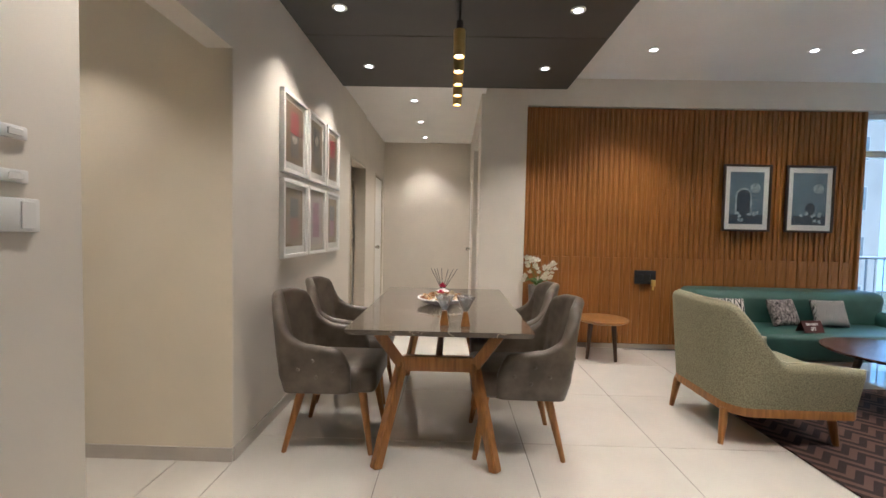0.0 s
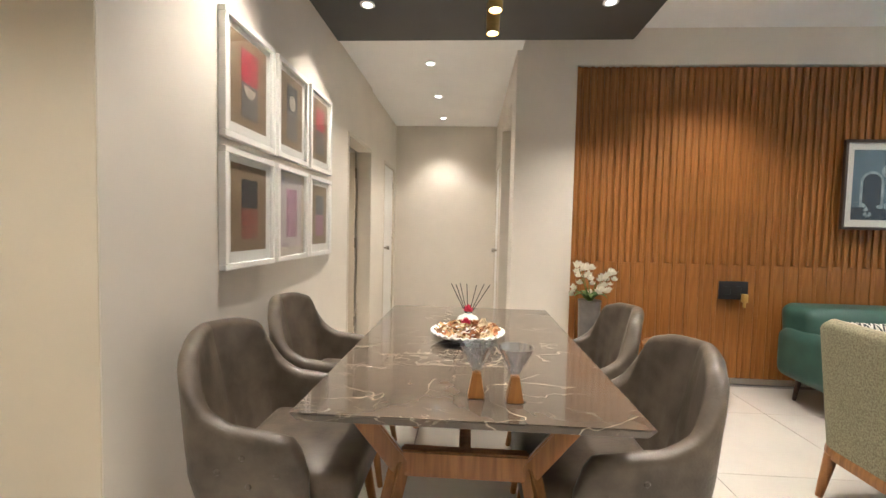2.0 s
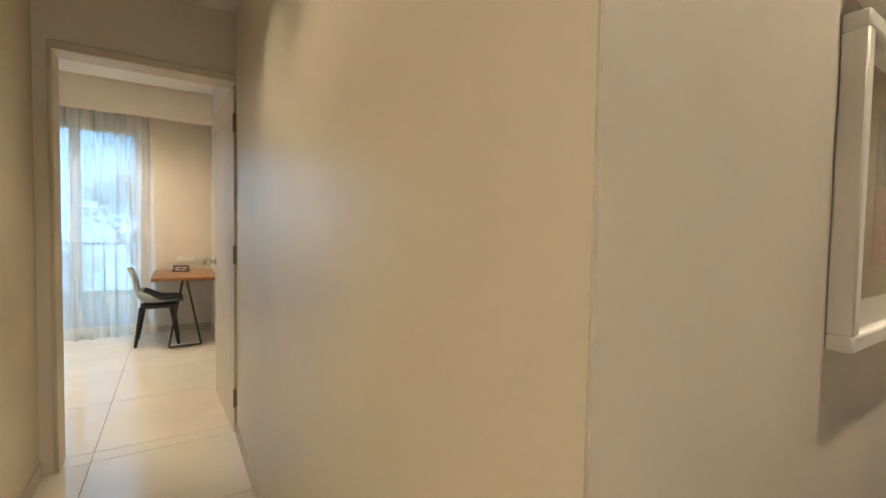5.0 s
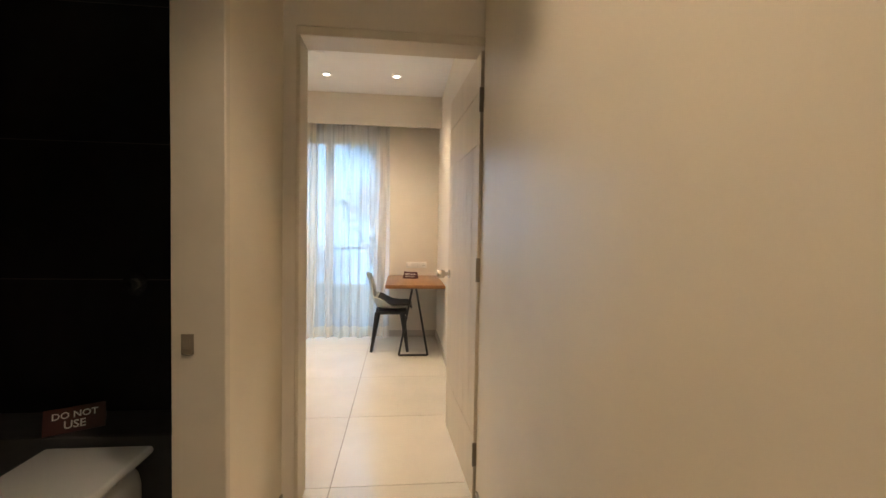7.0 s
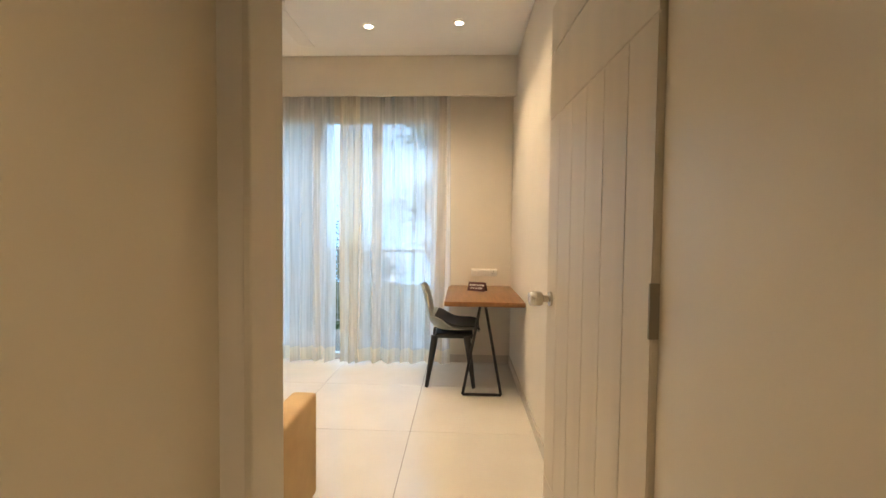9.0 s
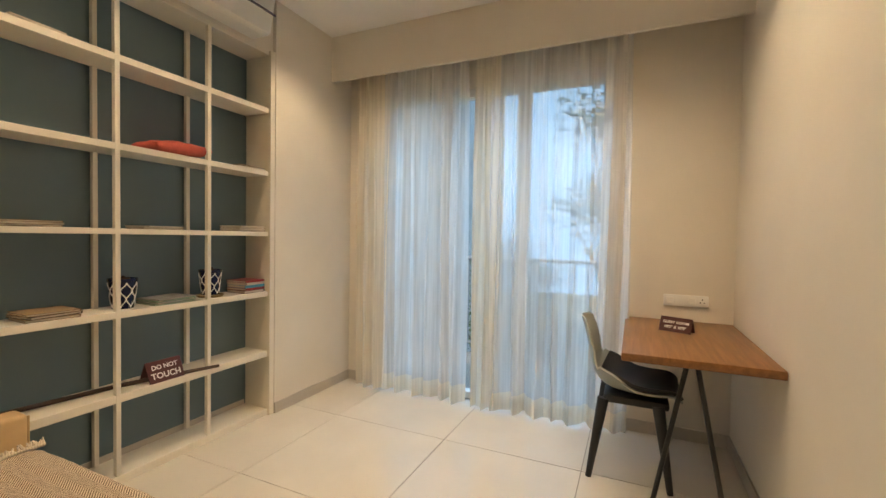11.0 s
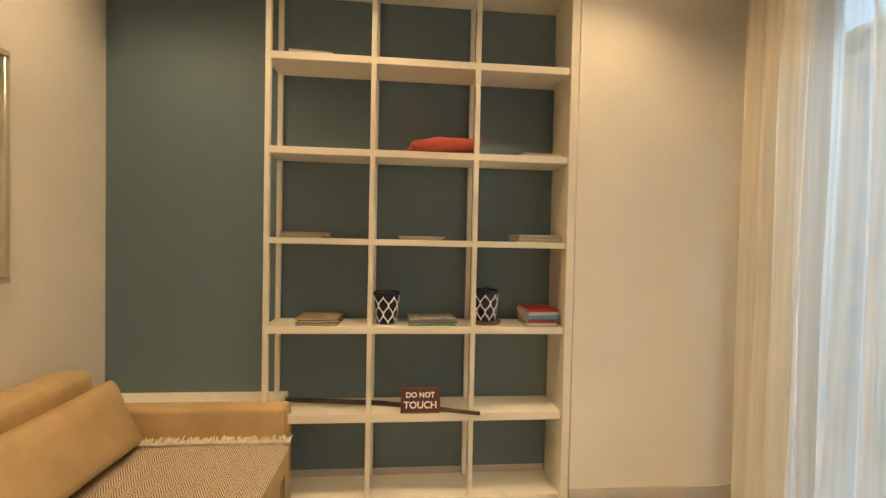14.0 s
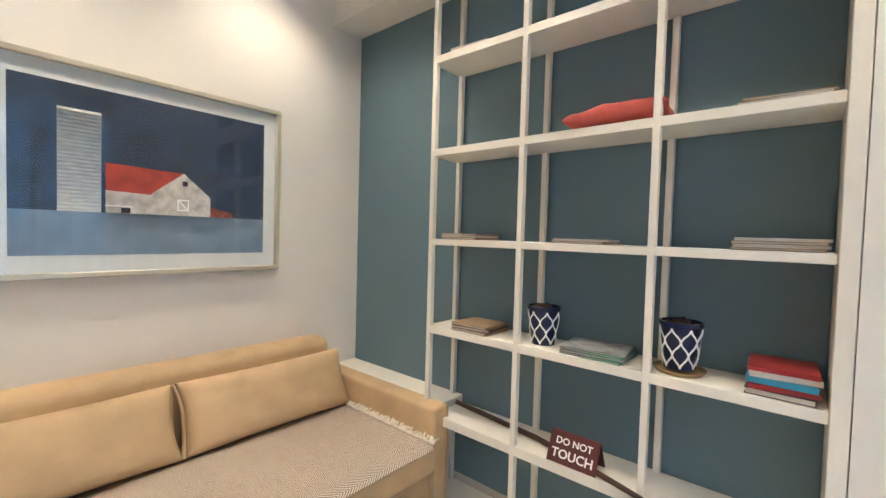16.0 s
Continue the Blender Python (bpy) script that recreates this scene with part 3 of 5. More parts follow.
def sliding_window(name, ax, p, a, b, z0, z1, n, label):
    ob = thing(name, (p, (a + b) / 2, z0) if ax == "x" else ((a + b) / 2, p, z0), label, "window", "", "structure")
    def bx(q0, q1, u0, u1, w0, w1):
        return boxes((q0, q1, u0, u1, w0, w1) if ax == "x" else (u0, u1, q0, q1, w0, w1), bevel=0.003, seg=1)
    d = 0.04
    part("window_frame", bx(p - d, p + d, a, a + 0.05, z0, z1), M_alu, ob)
    part("window_frame", bx(p - d, p + d, b - 0.05, b, z0, z1), M_alu, ob)
    part("window_frame", bx(p - d, p + d, a + 0.05, b - 0.05, z1 - 0.06, z1), M_alu, ob)
    part("window_sill", bx(p - d, p + d, a + 0.05, b - 0.05, z0, z0 + 0.05), M_alu, ob)
    step = (b - a - 0.1) / n
    for i in range(n):
        u0 = a + 0.05 + i * step
        q = p - 0.015 + 0.03 * (i % 2)
        for c, e in ((u0, u0 + 0.045), (u0 + step - 0.045, u0 + step)):
            part("stile", bx(q - 0.015, q + 0.015, c, e, z0 + 0.05, z1 - 0.06), M_alu, ob)
        g = part("pane", bx(q - 0.003, q + 0.003, u0 + 0.045, u0 + step - 0.045, z0 + 0.05, z1 - 0.06), M_glass, ob)
        g.visible_shadow = False
    return ob


sliding_window("window_1", "x", -6.93, -0.379, 1.459, 0.0, 2.359, 3, "white sliding balcony window behind sheer curtains")
sliding_window("window_2", "y", 4.66, 4.501, 6.199, 0.0, 2.654, 2, "white framed living room window to a balcony")
for nm, bmx in (("transom", boxes((4.55, 6.15, 4.63, 4.69, 2.18, 2.25))),):
    solo("window_transom", bmx, M_alu, "white transom bar across the living room window", "window bar", kind="structure")


def railing(ax, p, a, b, label, name="balcony_railing"):
    ob = thing(name, (p, (a + b) / 2, 0) if ax == "x" else ((a + b) / 2, p, 0), label, "railing")
    def pt(u, z):
        return (p, u, z) if ax == "x" else (u, p, z)
    part("top_rail", rods((pt(a, 1.02), pt(b, 1.02), 0.022)), M_rail, ob)
    part("bottom_rail", rods((pt(a, 0.12), pt(b, 0.12), 0.012)), M_rail, ob)
    n = int((b - a) / 0.12)
    for i in range(n + 1):
        u = a + (b - a) * i / n
        part("baluster", rods((pt(u, 0.0 if i % 8 == 0 else 0.12), pt(u, 1.02), 0.016 if i % 8 == 0 else 0.008), n=8), M_rail, ob)


railing("x", -8.1, -1.6, 3.0, "white metal balcony railing outside the bedroom")
railing("y", 5.9, 3.0, 7.5, "white metal balcony railing outside the living room")
structure("balcony_slab", boxes((-8.2, -7.0, -1.8, 3.2, -0.22, -0.02), (2.1, 7.6, 4.87, 6.0, -0.22, -0.02)), M_grout, "tiled balcony slabs outside the windows", "balcony")


def drape(name, y0, y1, x, amp, pitch, material, label, seed, z0=0.02, z1=2.64, hem=True):
    ob = thing(name, (x, (y0 + y1) / 2, z0), label, "curtain", "window curtains")
    def fn(u, v, lo, hi):
        y = y0 + (y1 - y0) * u
        z = lo + (hi - lo) * v
        ph = 2 * math.pi * (y - y0) / pitch + 1.4 * noise.noise((y * 3.1 + seed, z * 0.25, 0))
        k = 0.55 + 0.45 * (1 - z / 2.5)
        dx = amp * k * (math.sin(ph) + 0.35 * math.sin(2.3 * ph + seed))
        return (x + dx + 0.012 * noise.noise((y * 6, z * 1.2, seed)), y + 0.012 * math.sin(ph * 0.5 + z * 1.3 + seed), z + (0.008 * math.sin(ph * 0.7) if z < 0.03 else 0))
    n = max(24, int((y1 - y0) / 0.012))
    h = z0 + 0.13 if hem else z0
    part("cloth", surface(lambda u, v: fn(u, v, h, z1), n, 22), material, ob)
    if hem:
        part("hem", surface(lambda u, v: fn(u, v, z0, h), n, 3), M_hem if material is M_sheer else material, ob, "double-layered hem")
    return ob


drape("sheer_curtain", -0.22, 0.46, -6.735, 0.042, 0.118, M_sheer, "white sheer curtain hanging in soft folds", 1.0)
drape("sheer_curtain", 0.69, 1.55, -6.735, 0.042, 0.128, M_sheer, "white sheer curtain hanging in soft folds", 5.0)
drape("gathered_curtain", -0.48, -0.20, -6.725, 0.036, 0.085, M_drape, "cream curtain edge gathered against the wall", 2.0)
drape("gathered_curtain", 0.525, 0.72, -6.715, 0.032, 0.072, M_drape, "cream curtain edge gathered beside the window gap", 3.0)
solo("curtain_track", boxes((-6.75, -6.71, -0.6, 1.6, 2.64, 2.66)), M_alu, "white curtain track inside the pelmet", "curtain track")


# ---- outdoors ----
M_sky = glow("hazy_blue_sky", (0.37, 0.65, 1.0), 0.95)
structure("backdrop_west", boxes((-70.5, -70, -80, 80, -7, 60)), M_sky, "hazy pale blue sky beyond the garden", "backdrop")
structure("backdrop_north", boxes((-40, 80, 70, 70.5, -7, 60)), M_sky, "hazy pale blue sky beyond the buildings", "backdrop")
structure("ground", boxes((-150, 150, -150, 150, -7.2, -7.0)), M_ground, "garden ground far below the balconies", "ground")


def tree(x, y, h, crown, seed):
    rnd = random.Random(seed)
    ob = thing("tree", (x, y, -7), "leafy green tree standing outside the balcony", "tree", "garden trees")
    bm = rods(((x, y, -7), (x + 0.1, y, -7 + h * 0.55), 0.22, 0.12))
    for i in range(9):
        a = i * 2.4
        rod(bm, (x + 0.1, y, -7 + h * (0.35 + 0.03 * i)), (x + math.cos(a) * crown * 0.7, y + math.sin(a) * crown * 0.7, -7 + h * (0.55 + 0.045 * i)), 0.08, 0.02, 8)
    part("trunk", bm, M_bark, ob)
    verts, faces = [], []
    for c in range(70):
        th, ph, r = rnd.uniform(0, 6.28), rnd.uniform(-1, 1), crown * rnd.uniform(0.3, 1.0)
        q = (1 - ph * ph) ** 0.5
        cx, cy, cz = x + r * q * math.cos(th), y + r * q * math.sin(th), -7 + h * 0.72 + ph * crown * 1.3 * rnd.uniform(0.6, 1)
        for k in range(120):
            p = Vector((cx + rnd.gauss(0, 0.35), cy + rnd.gauss(0, 0.35), cz + rnd.gauss(0, 0.28)))
            d = Vector((rnd.gauss(0, 1), rnd.gauss(0, 1), rnd.gauss(0, 1))).normalized()
            e = d.orthogonal().normalized()
            s = rnd.uniform(0.045, 0.085)
            i0 = len(verts)
            verts += [p - d * s, p + e * s * 0.45, p + d * s, p - e * s * 0.45]
            faces.append((i0, i0 + 1, i0 + 2, i0 + 3))
    me = bpy.data.meshes.new("crown")
    me.from_pydata([v - Vector((x, y, -7)) for v in verts], [], faces)
    me.materials.append(M_grass)
    cr = new("crown", me)
    cr.parent = ob


tree(-14.0, 2.0, 13.2, 2.3, 1)
tree(-17.0, -2.0, 8.0, 2.0, 2)
tree(-12.0, 6.0, 12.5, 2.4, 3)
tree(-16.0, 9.6, 11, 2.6, 4)


def house(x0, x1, y0, y1, top, side, label):
    ob = thing("apartment_building", ((x0 + x1) / 2, (y0 + y1) / 2, -7), label, "building", "neighbouring buildings")
    part("wall", boxes((x0, x1, y0, y1, -7, top)), M_facade, ob, smooth=False)
    part("roof", boxes((x0 - 0.3, x1 + 0.3, y0 - 0.3, y1 + 0.3, top, top + 0.4)), M_facade, ob, smooth=False)
    z = -6
    while z < top - 1.8:
        n = 6
        for i in range(n):
            if side == "y":
                w = (x1 - x0) / n
                a = x0 + i * w + w * 0.22
                wn_ = part("window", boxes((a, a + w * 0.56, y0 - 0.06, y0 + 0.02, z, z + 1.5)), M_alu, ob, smooth=False)
                part("pane", boxes((a + 0.06, a + w * 0.56 - 0.06, y0 - 0.075, y0 - 0.062, z + 0.06, z + 1.44)), M_winglass, wn_, smooth=False)
            else:
                w = (y1 - y0) / n
                a = y0 + i * w + w * 0.22
                wn_ = part("window", boxes((x1 - 0.02, x1 + 0.06, a, a + w * 0.56, z, z + 1.5)), M_alu, ob, smooth=False)
                part("pane", boxes((x1 + 0.062, x1 + 0.075, a + 0.06, a + w * 0.56 - 0.06, z + 0.06, z + 1.44)), M_winglass, wn_, smooth=False)
        z += 3.0


house(0, 26, 26, 34, 16, "y", "pale concrete apartment building beyond the living room balcony")
house(-36, -28, -24, -9, 12, "x", "pale apartment building beyond the bedroom balcony")


# ---- dining table and chairs ----
table = thing("dining_table", (0, 2.76, 0), "brown marble dining table on crossed honey wood legs", "table")
bm = bmesh.new()
box(bm, -0.487, 0.503, 1.965, 3.62, 0.725, 0.755)
for v in bm.verts:
    if v.co.z < 0.74:
        v.co.x *= 0.965
        v.co.y = 2.76 + (v.co.y - 2.76) * 0.978
bmesh.ops.bevel(bm, geom=bm.edges[:], offset=0.004, segments=2, affect="EDGES")
part("tabletop", bm, M_stone, table, "polished brown marble top with pale veins")


def beam(a, b, w, d, bevel=0.006):
    """A squared timber from a to b."""
    a, b = Vector(a), Vector(b)
    v = b - a
    bm = bmesh.new()
    bmesh.ops.create_cube(bm, size=1, matrix=Matrix.Translation((a + b) / 2) @ v.to_track_quat("Z", "Y").to_matrix().to_4x4() @ Matrix.Diagonal((w, d, v.length, 1)))
    bmesh.ops.bevel(bm, geom=bm.edges[:], offset=bevel, segments=2, affect="EDGES")
    return bm


for yf, ym, yt in ((2.02, 2.16, 2.10), (3.50, 3.36, 3.42)):
    for s in (-1, 1):
        part("leg", beam((s * 0.318, yf, 0.0), (s * 0.20, ym, 0.54), 0.05, 0.057), M_leg, table)
        part("brace", beam((s * 0.19, ym, 0.50), (s * 0.335, yt, 0.722), 0.05, 0.06), M_leg, table)
    part("crossbar", beam((-0.2, ym, 0.532), (0.2, ym, 0.532), 0.045, 0.085), M_leg, table)
part("stretcher", beam((0, 2.16, 0.525), (0, 3.36, 0.525), 0.04, 0.06), M_leg, table)


def dining_chair():
    """Faces +x; the seat's middle stands over the origin."""
    ob = thing("dining_chair", (0, 0, 0), "grey-brown leather armchair with tufted back and tapered wooden legs", "chair", "chairs round the dining table")
    # plan of the shell: from one arm's front, round the back, to the other arm's front
    def plan(u):
        a = (u - 0.5) * 2
        s = 1 if a > 0 else -1
        a = abs(a)
        if a < 0.42:
            y = 0.215 * a / 0.42
            x = -0.265 + 0.02 * (a / 0.42) ** 2
        elif a < 0.62:
            t = (a - 0.42) / 0.20 * math.pi / 2
            y = 0.215 + 0.05 * math.sin(t)
            x = -0.245 + 0.05 * (1 - math.cos(t))
        else:
            t = (a - 0.62) / 0.38
            y = 0.265 + 0.005 * t
            x = -0.195 + 0.335 * t
        return x, s * y, a
    def top(a):
        if a < 0.36:
            return 0.862 - 0.025 * (a / 0.36) ** 4
        if a < 0.74:
            t = (a - 0.36) / 0.38
            return 0.837 - 0.235 * (3 * t * t - 2 * t ** 3)
        t = (a - 0.75) / 0.25
        return 0.602 - 0.03 * t - 0.10 * max(0, t - 0.7) ** 2 / 0.09
    def fn(u, v):
        x, y, a = plan(u)
        zt = top(a)
        zb = 0.352 + 0.012 * a
        z = zb + (zt - zb) * v
        lean = max(0, z - 0.42)
        back = max(0, 1 - a / 0.7)
        x -= lean * 0.24 * back
        tuck = max(0, 0.47 - z)
        x += tuck * 0.45 * back + tuck * tuck * 2.2 * back
        y *= 1 - tuck * 0.35 - tuck * tuck * 2.0
        y *= 1 + 0.10 * max(0, z - 0.45) * (1 if a > 0.4 else 0.4)
        dim = 0
        for bu, bz in ((0.40, 0.52), (0.5, 0.52), (0.60, 0.52), (0.45, 0.60), (0.55, 0.60), (0.27, 0.50), (0.73, 0.50), (0.33, 0.56), (0.67, 0.56)):
            q = ((u - bu) * 1.3) ** 2 + (z - bz) ** 2
            dim += math.exp(-q / 0.0006) * 0.008
        cx, cy = -0.02, 0
        d = Vector((cx - x, cy - y)).normalized()
        return (x + d.x * dim, y + d.y * dim, z)
    bm = shell_loft(fn, 64, 14, 0.062, (0, 0, 0.6))
    part("backrest", bm, M_leather, ob)
    bm = boxes((-0.20, 0.275, -0.245, 0.245, 0.345, 0.485), bevel=0.04, seg=4)
    for v in bm.verts:
        if v.co.z > 0.44:
            v.co.z += 0.012 * max(0, 1 - (v.co.y / 0.24) ** 2)
        if v.co.x > 0.1:
            v.co.y *= 0.95
    part("seat", bm, M_leather, ob)
    part("seat_frame", boxes((-0.165, 0.20, -0.19, 0.19, 0.335, 0.358), bevel=0.006), M_blackp, ob, "dark underside board")
    for sx, sy in ((1, 1), (1, -1), (-1, 1), (-1, -1)):
        part("leg", rods(((0.19 * sx if sx > 0 else -0.155, 0.185 * sy, 0.36), (0.25 if sx > 0 else -0.245, 0.228 * sy, 0.0), 0.026, 0.014), n=14), M_leg, ob)
    for s in (-1, 1):
        for x, z in ((-0.14, 0.50), (-0.04, 0.46), (-0.06, 0.55), (0.05, 0.50)):
            b = lathe([(0.0005, 0.005), (0.007, 0.0045), (0.011, 0.0), (0.0005, -0.002)], 10)
            b.transform(Matrix.Translation((x, s * 0.300, z)) @ Matrix.Rotation(radians(-90 * s), 4, "X"))
            part("button", b, M_leather, ob)
    for y in (-0.12, 0, 0.12):
        b = lathe([(0.0005, 0.005), (0.007, 0.0045), (0.011, 0.0), (0.0005, -0.002)], 10)
        b.transform(Matrix.Translation((-0.322, y, 0.55)) @ Matrix.Rotation(radians(-90), 4, "Y"))
        part("button", b, M_leather, ob)
    return ob


ch = dining_chair()
ch.matrix_world = pose(-0.622, 2.385, 0, 0, 0, 0)
copy_thing(ch, pose(-0.662, 3.075, 0, 0, 0, 1))
copy_thing(ch, pose(0.463, 2.372, 0, 0, 0, 180))
copy_thing(ch, pose(0.495, 3.085, 0, 0, 0, 178))

# things on the table
bowl = thing("potpourri_plate", (0.0, 2.8, 0.755), "white fluted plate heaped with potpourri petals", "plate")
bm = lathe([(0.0005, 0.0), (0.06, 0.0), (0.065, 0.008), (0.12, 0.022), (0.165, 0.042), (0.172, 0.046), (0.168, 0.050), (0.12, 0.030), (0.06, 0.014), (0.0005, 0.012)], 64, (0, 2.8, 0.755))
for v in bm.verts:
    d = Vector((v.co.x, v.co.y - 2.8))
    if d.length > 0.1:
        v.co.z += 0.004 * math.cos(32 * math.atan2(d.y, d.x))
part("plate", bm, M_ceramic, bowl)
PETAL = [mat("petal_tan", (0.52, 0.32, 0.14), 0.8, var=0.2), mat("petal_cream", (0.66, 0.55, 0.36), 0.8, var=0.2), mat("petal_brown", (0.24, 0.11, 0.045), 0.8, var=0.2), mat("petal_rust", (0.36, 0.14, 0.05), 0.8, var=0.2)]
rnd = random.Random(4)
for i in range(170):
    a, r = rnd.uniform(0, 6.283), 0.15 * rnd.random() ** 0.5
    s = rnd.uniform(0.010, 0.022)
    bm = surface(lambda u, v: ((u - 0.5) * 2 * s, (v - 0.5) * 1.3 * s * (1 - (2 * u - 1) ** 2 * 0.8), 0.25 * s * ((2 * u - 1) ** 2 + (2 * v - 1) ** 2)), 4, 3, 0.001)
    bm.transform(Matrix.Translation((r * math.cos(a), 2.8 + r * math.sin(a), 0.755 + 0.020 + 0.035 * max(0, 1 - (r / 0.15) ** 2) + 0.018 * (r / 0.15) + rnd.uniform(0, 0.012))) @ Euler((rnd.uniform(-0.7, 0.7), rnd.uniform(-0.7, 0.7), rnd.uniform(0, 6.3))).to_matrix().to_4x4())
    part("petal", bm, PETAL[i % 4], bowl)
M_pink = mat("pink_flower", (0.62, 0.02, 0.08), 0.7, var=0.2)


def bloom(parent, at, r, material, n=14, seed=0, name="flower"):
    rn = random.Random(seed)
    bm = bmesh.new()
    for i in range(n):
        a, t = i * 2.4, i / n
        q = surface(lambda u, v: ((u) * r, (v - 0.5) * r * 1.2 * math.sin(math.pi * min(1, u + 0.15)), r * 0.3 * u * u), 4, 4, 0.0012)
        q.transform(Matrix.Translation(at) @ Matrix.Rotation(a, 4, "Z") @ Matrix.Rotation(-radians(15 + 60 * (1 - t) + rn.uniform(-8, 8)), 4, "Y"))
        me = bpy.data.meshes.new("petal_form")
        q.to_mesh(me)
        q.free()
        bm.from_mesh(me)
        bpy.data.meshes.remove(me)
    return part(name, bm, material, parent)


bloom(bowl, (-0.01, 2.85, 0.815), 0.035, M_pink, 14, 1)
bloom(bowl, (-0.11, 2.78, 0.80), 0.03, PETAL[0], 10, 2)
bloom(bowl, (0.07, 2.85, 0.805), 0.045, PETAL[1], 8, 3)

diff = thing("reed_diffuser", (0.0, 3.03, 0.755), "white ribbed ceramic reed diffuser with black reeds", "diffuser")
bm = lathe([(0.0005, 0), (0.035, 0), (0.055, 0.02), (0.058, 0.04), (0.045, 0.065), (0.022, 0.075), (0.02, 0.082), (0.0005, 0.08)], 48, (0, 3.03, 0.755))
for v in bm.verts:
    d = Vector((v.co.x, v.co.y - 3.03))
    if d.length > 0.02:
        k = 1 + 0.05 * math.cos(14 * math.atan2(d.y, d.x) + 30 * (v.co.z - 0.755))
        v.co.x, v.co.y = d.x * k, 3.03 + d.y * k
part("bottle", bm, M_ceramic, diff)
bloom(diff, (0, 3.03, 0.845), 0.035, M_pink, 18, 5)
for dx, dy in ((-0.09, 0.01), (-0.065, -0.02), (-0.045, 0.03), (-0.01, 0.02), (0.04, -0.02), (0.11, 0.01), (0.08, 0.03)):
    part("reed", rods(((0, 3.03, 0.81), (dx, 3.03 + dy, 0.985), 0.0022), n=6), M_black, diff)


def goblet(x, y, turn):
    ob = thing("cocktail_glass", (x, y, 0.755), "clear conical cocktail glass on a wooden wedge foot", "glass", "glasses on the dining table")
    bm = lathe([(0.006, 0.068), (0.055, 0.165), (0.053, 0.165), (0.004, 0.074)], 32, (x, y, 0.755))
    part("bowl", bm, M_goblet, ob)
    bm = boxes((x - 0.026, x + 0.026, y - 0.022, y + 0.022, 0.755, 0.835))
    for v in bm.verts:
        if v.co.z > 0.8:
            v.co.x = x + (v.co.x - x) * 0.45
            v.co.y = y + (v.co.y - y) * 0.6
    bmesh.ops.bevel(bm, geom=bm.edges[:], offset=0.003, segments=2, affect="EDGES")
    part("foot", bm, M_leg, ob, "wooden wedge foot")


goblet(0.03, 2.14, 0)
goblet(0.145, 2.12, 0)

# pendant
pend = thing("pendant_light", (0.078, 2.4, 2.758), "row of five slim brass spotlights hanging over the table", "pendant lamp")
part("canopy", boxes((0.058, 0.098, 1.9, 2.9, 2.74, 2.757), bevel=0.003), M_black, pend)
for i in range(5):
    y = 2.0 + 0.205 * i
    part("rod", rods(((0.078, y, 2.74), (0.078, y, 2.325), 0.005), n=8), M_black, pend)
    part("cap", lathe([(0.0005, 0.175), (0.018, 0.175), (0.018, 0.125), (0.0005, 0.125)], 20, (0.078, y, 2.15)), M_black, pend)
    part("spot_shade", lathe([(0.026, 0.0), (0.030, 0.0), (0.030, 0.13), (0.0005, 0.131), (0.0005, 0.12), (0.026, 0.12)], 28, (0.078, y, 2.15)), M_brass, pend, "brushed brass cylinder shade")
    part("bulb", lathe([(0.0005, 0.012), (0.025, 0.012), (0.025, 0.022), (0.0005, 0.022)], 20, (0.078, y, 2.15)), M_lampw, pend, "glowing warm bulb")
    spot(0.078, y, 2.155, 6, 60)


# ---- pictures ----
def picture(x_or_y, axis, u0, u1, z0, z1, border, mount, fm, depth, label, name="framed_picture", sign=1, mount_mat=None):
    """A frame on a wall: axis is the wall's normal; returns the thing and a function that lays flat shapes into it."""
    p = x_or_y
    ob = thing(name, (p, (u0 + u1) / 2, z0) if axis == "x" else ((u0 + u1) / 2, p, z0), label, "picture", "wall pictures")
    def bx(a, b, c, d, q0, q1):
        q0, q1 = p + sign * q0, p + sign * q1
        return boxes((min(q0, q1), max(q0, q1), a, b, c, d) if axis == "x" else (a, b, min(q0, q1), max(q0, q1), c, d))
    for a, b, c, d in ((u0, u1, z0, z0 + border), (u0, u1, z1 - border, z1), (u0, u0 + border, z0 + border, z1 - border), (u1 - border, u1, z0 + border, z1 - border)):
        bm = bx(a, b, c, d, 0.0, depth)
        bmesh.ops.bevel(bm, geom=bm.edges[:], offset=0.003, segments=1, affect="EDGES")
        part("frame_bar", bm, fm, ob)
    part("mount", bx(u0 + border, u1 - border, z0 + border, z1 - border, 0.002, depth * 0.45), mount_mat or M_white, ob, smooth=False)
    lay = [depth * 0.45]
    def flat(a, b, c, d, material, nm="printed_shape"):
        lay[0] += 0.0006
        part(nm, bx(a, b, c, d, depth * 0.45 - 0.001, lay[0]), material, ob, smooth=False)
    def poly(pts, material, nm="printed_shape"):
        lay[0] += 0.0006
        bm = bmesh.new()
        q = p + sign * lay[0]
        vs = [bm.verts.new((q, a, b) if axis == "x" else (a, q, b)) for a, b in pts]
        fc = bm.faces.new(vs)
        r = bmesh.ops.extrude_face_region(bm, geom=[fc])
        off = Vector((-sign * 0.0004, 0, 0)) if axis == "x" else Vector((0, -sign * 0.0004, 0))
        bmesh.ops.translate(bm, verts=[v for v in r["geom"] if isinstance(v, bmesh.types.BMVert)], vec=off)
        bmesh.ops.recalc_face_normals(bm, faces=bm.faces)
        part(nm, bm, material, ob, smooth=False)
    def pane():
        g = part("glazing", bx(u0 + border, u1 - border, z0 + border, z1 - border, depth * 0.72, depth * 0.72 + 0.002), M_clear, ob, smooth=False)
        g.visible_shadow = False
    return ob, flat, poly, pane


A_kraft = mat("print_kraft", (0.23, 0.16, 0.09), 0.7, var=0.1, scale=20)
A_char = mat("print_charcoal", (0.025, 0.025, 0.028), 0.7, var=0.3, scale=30)
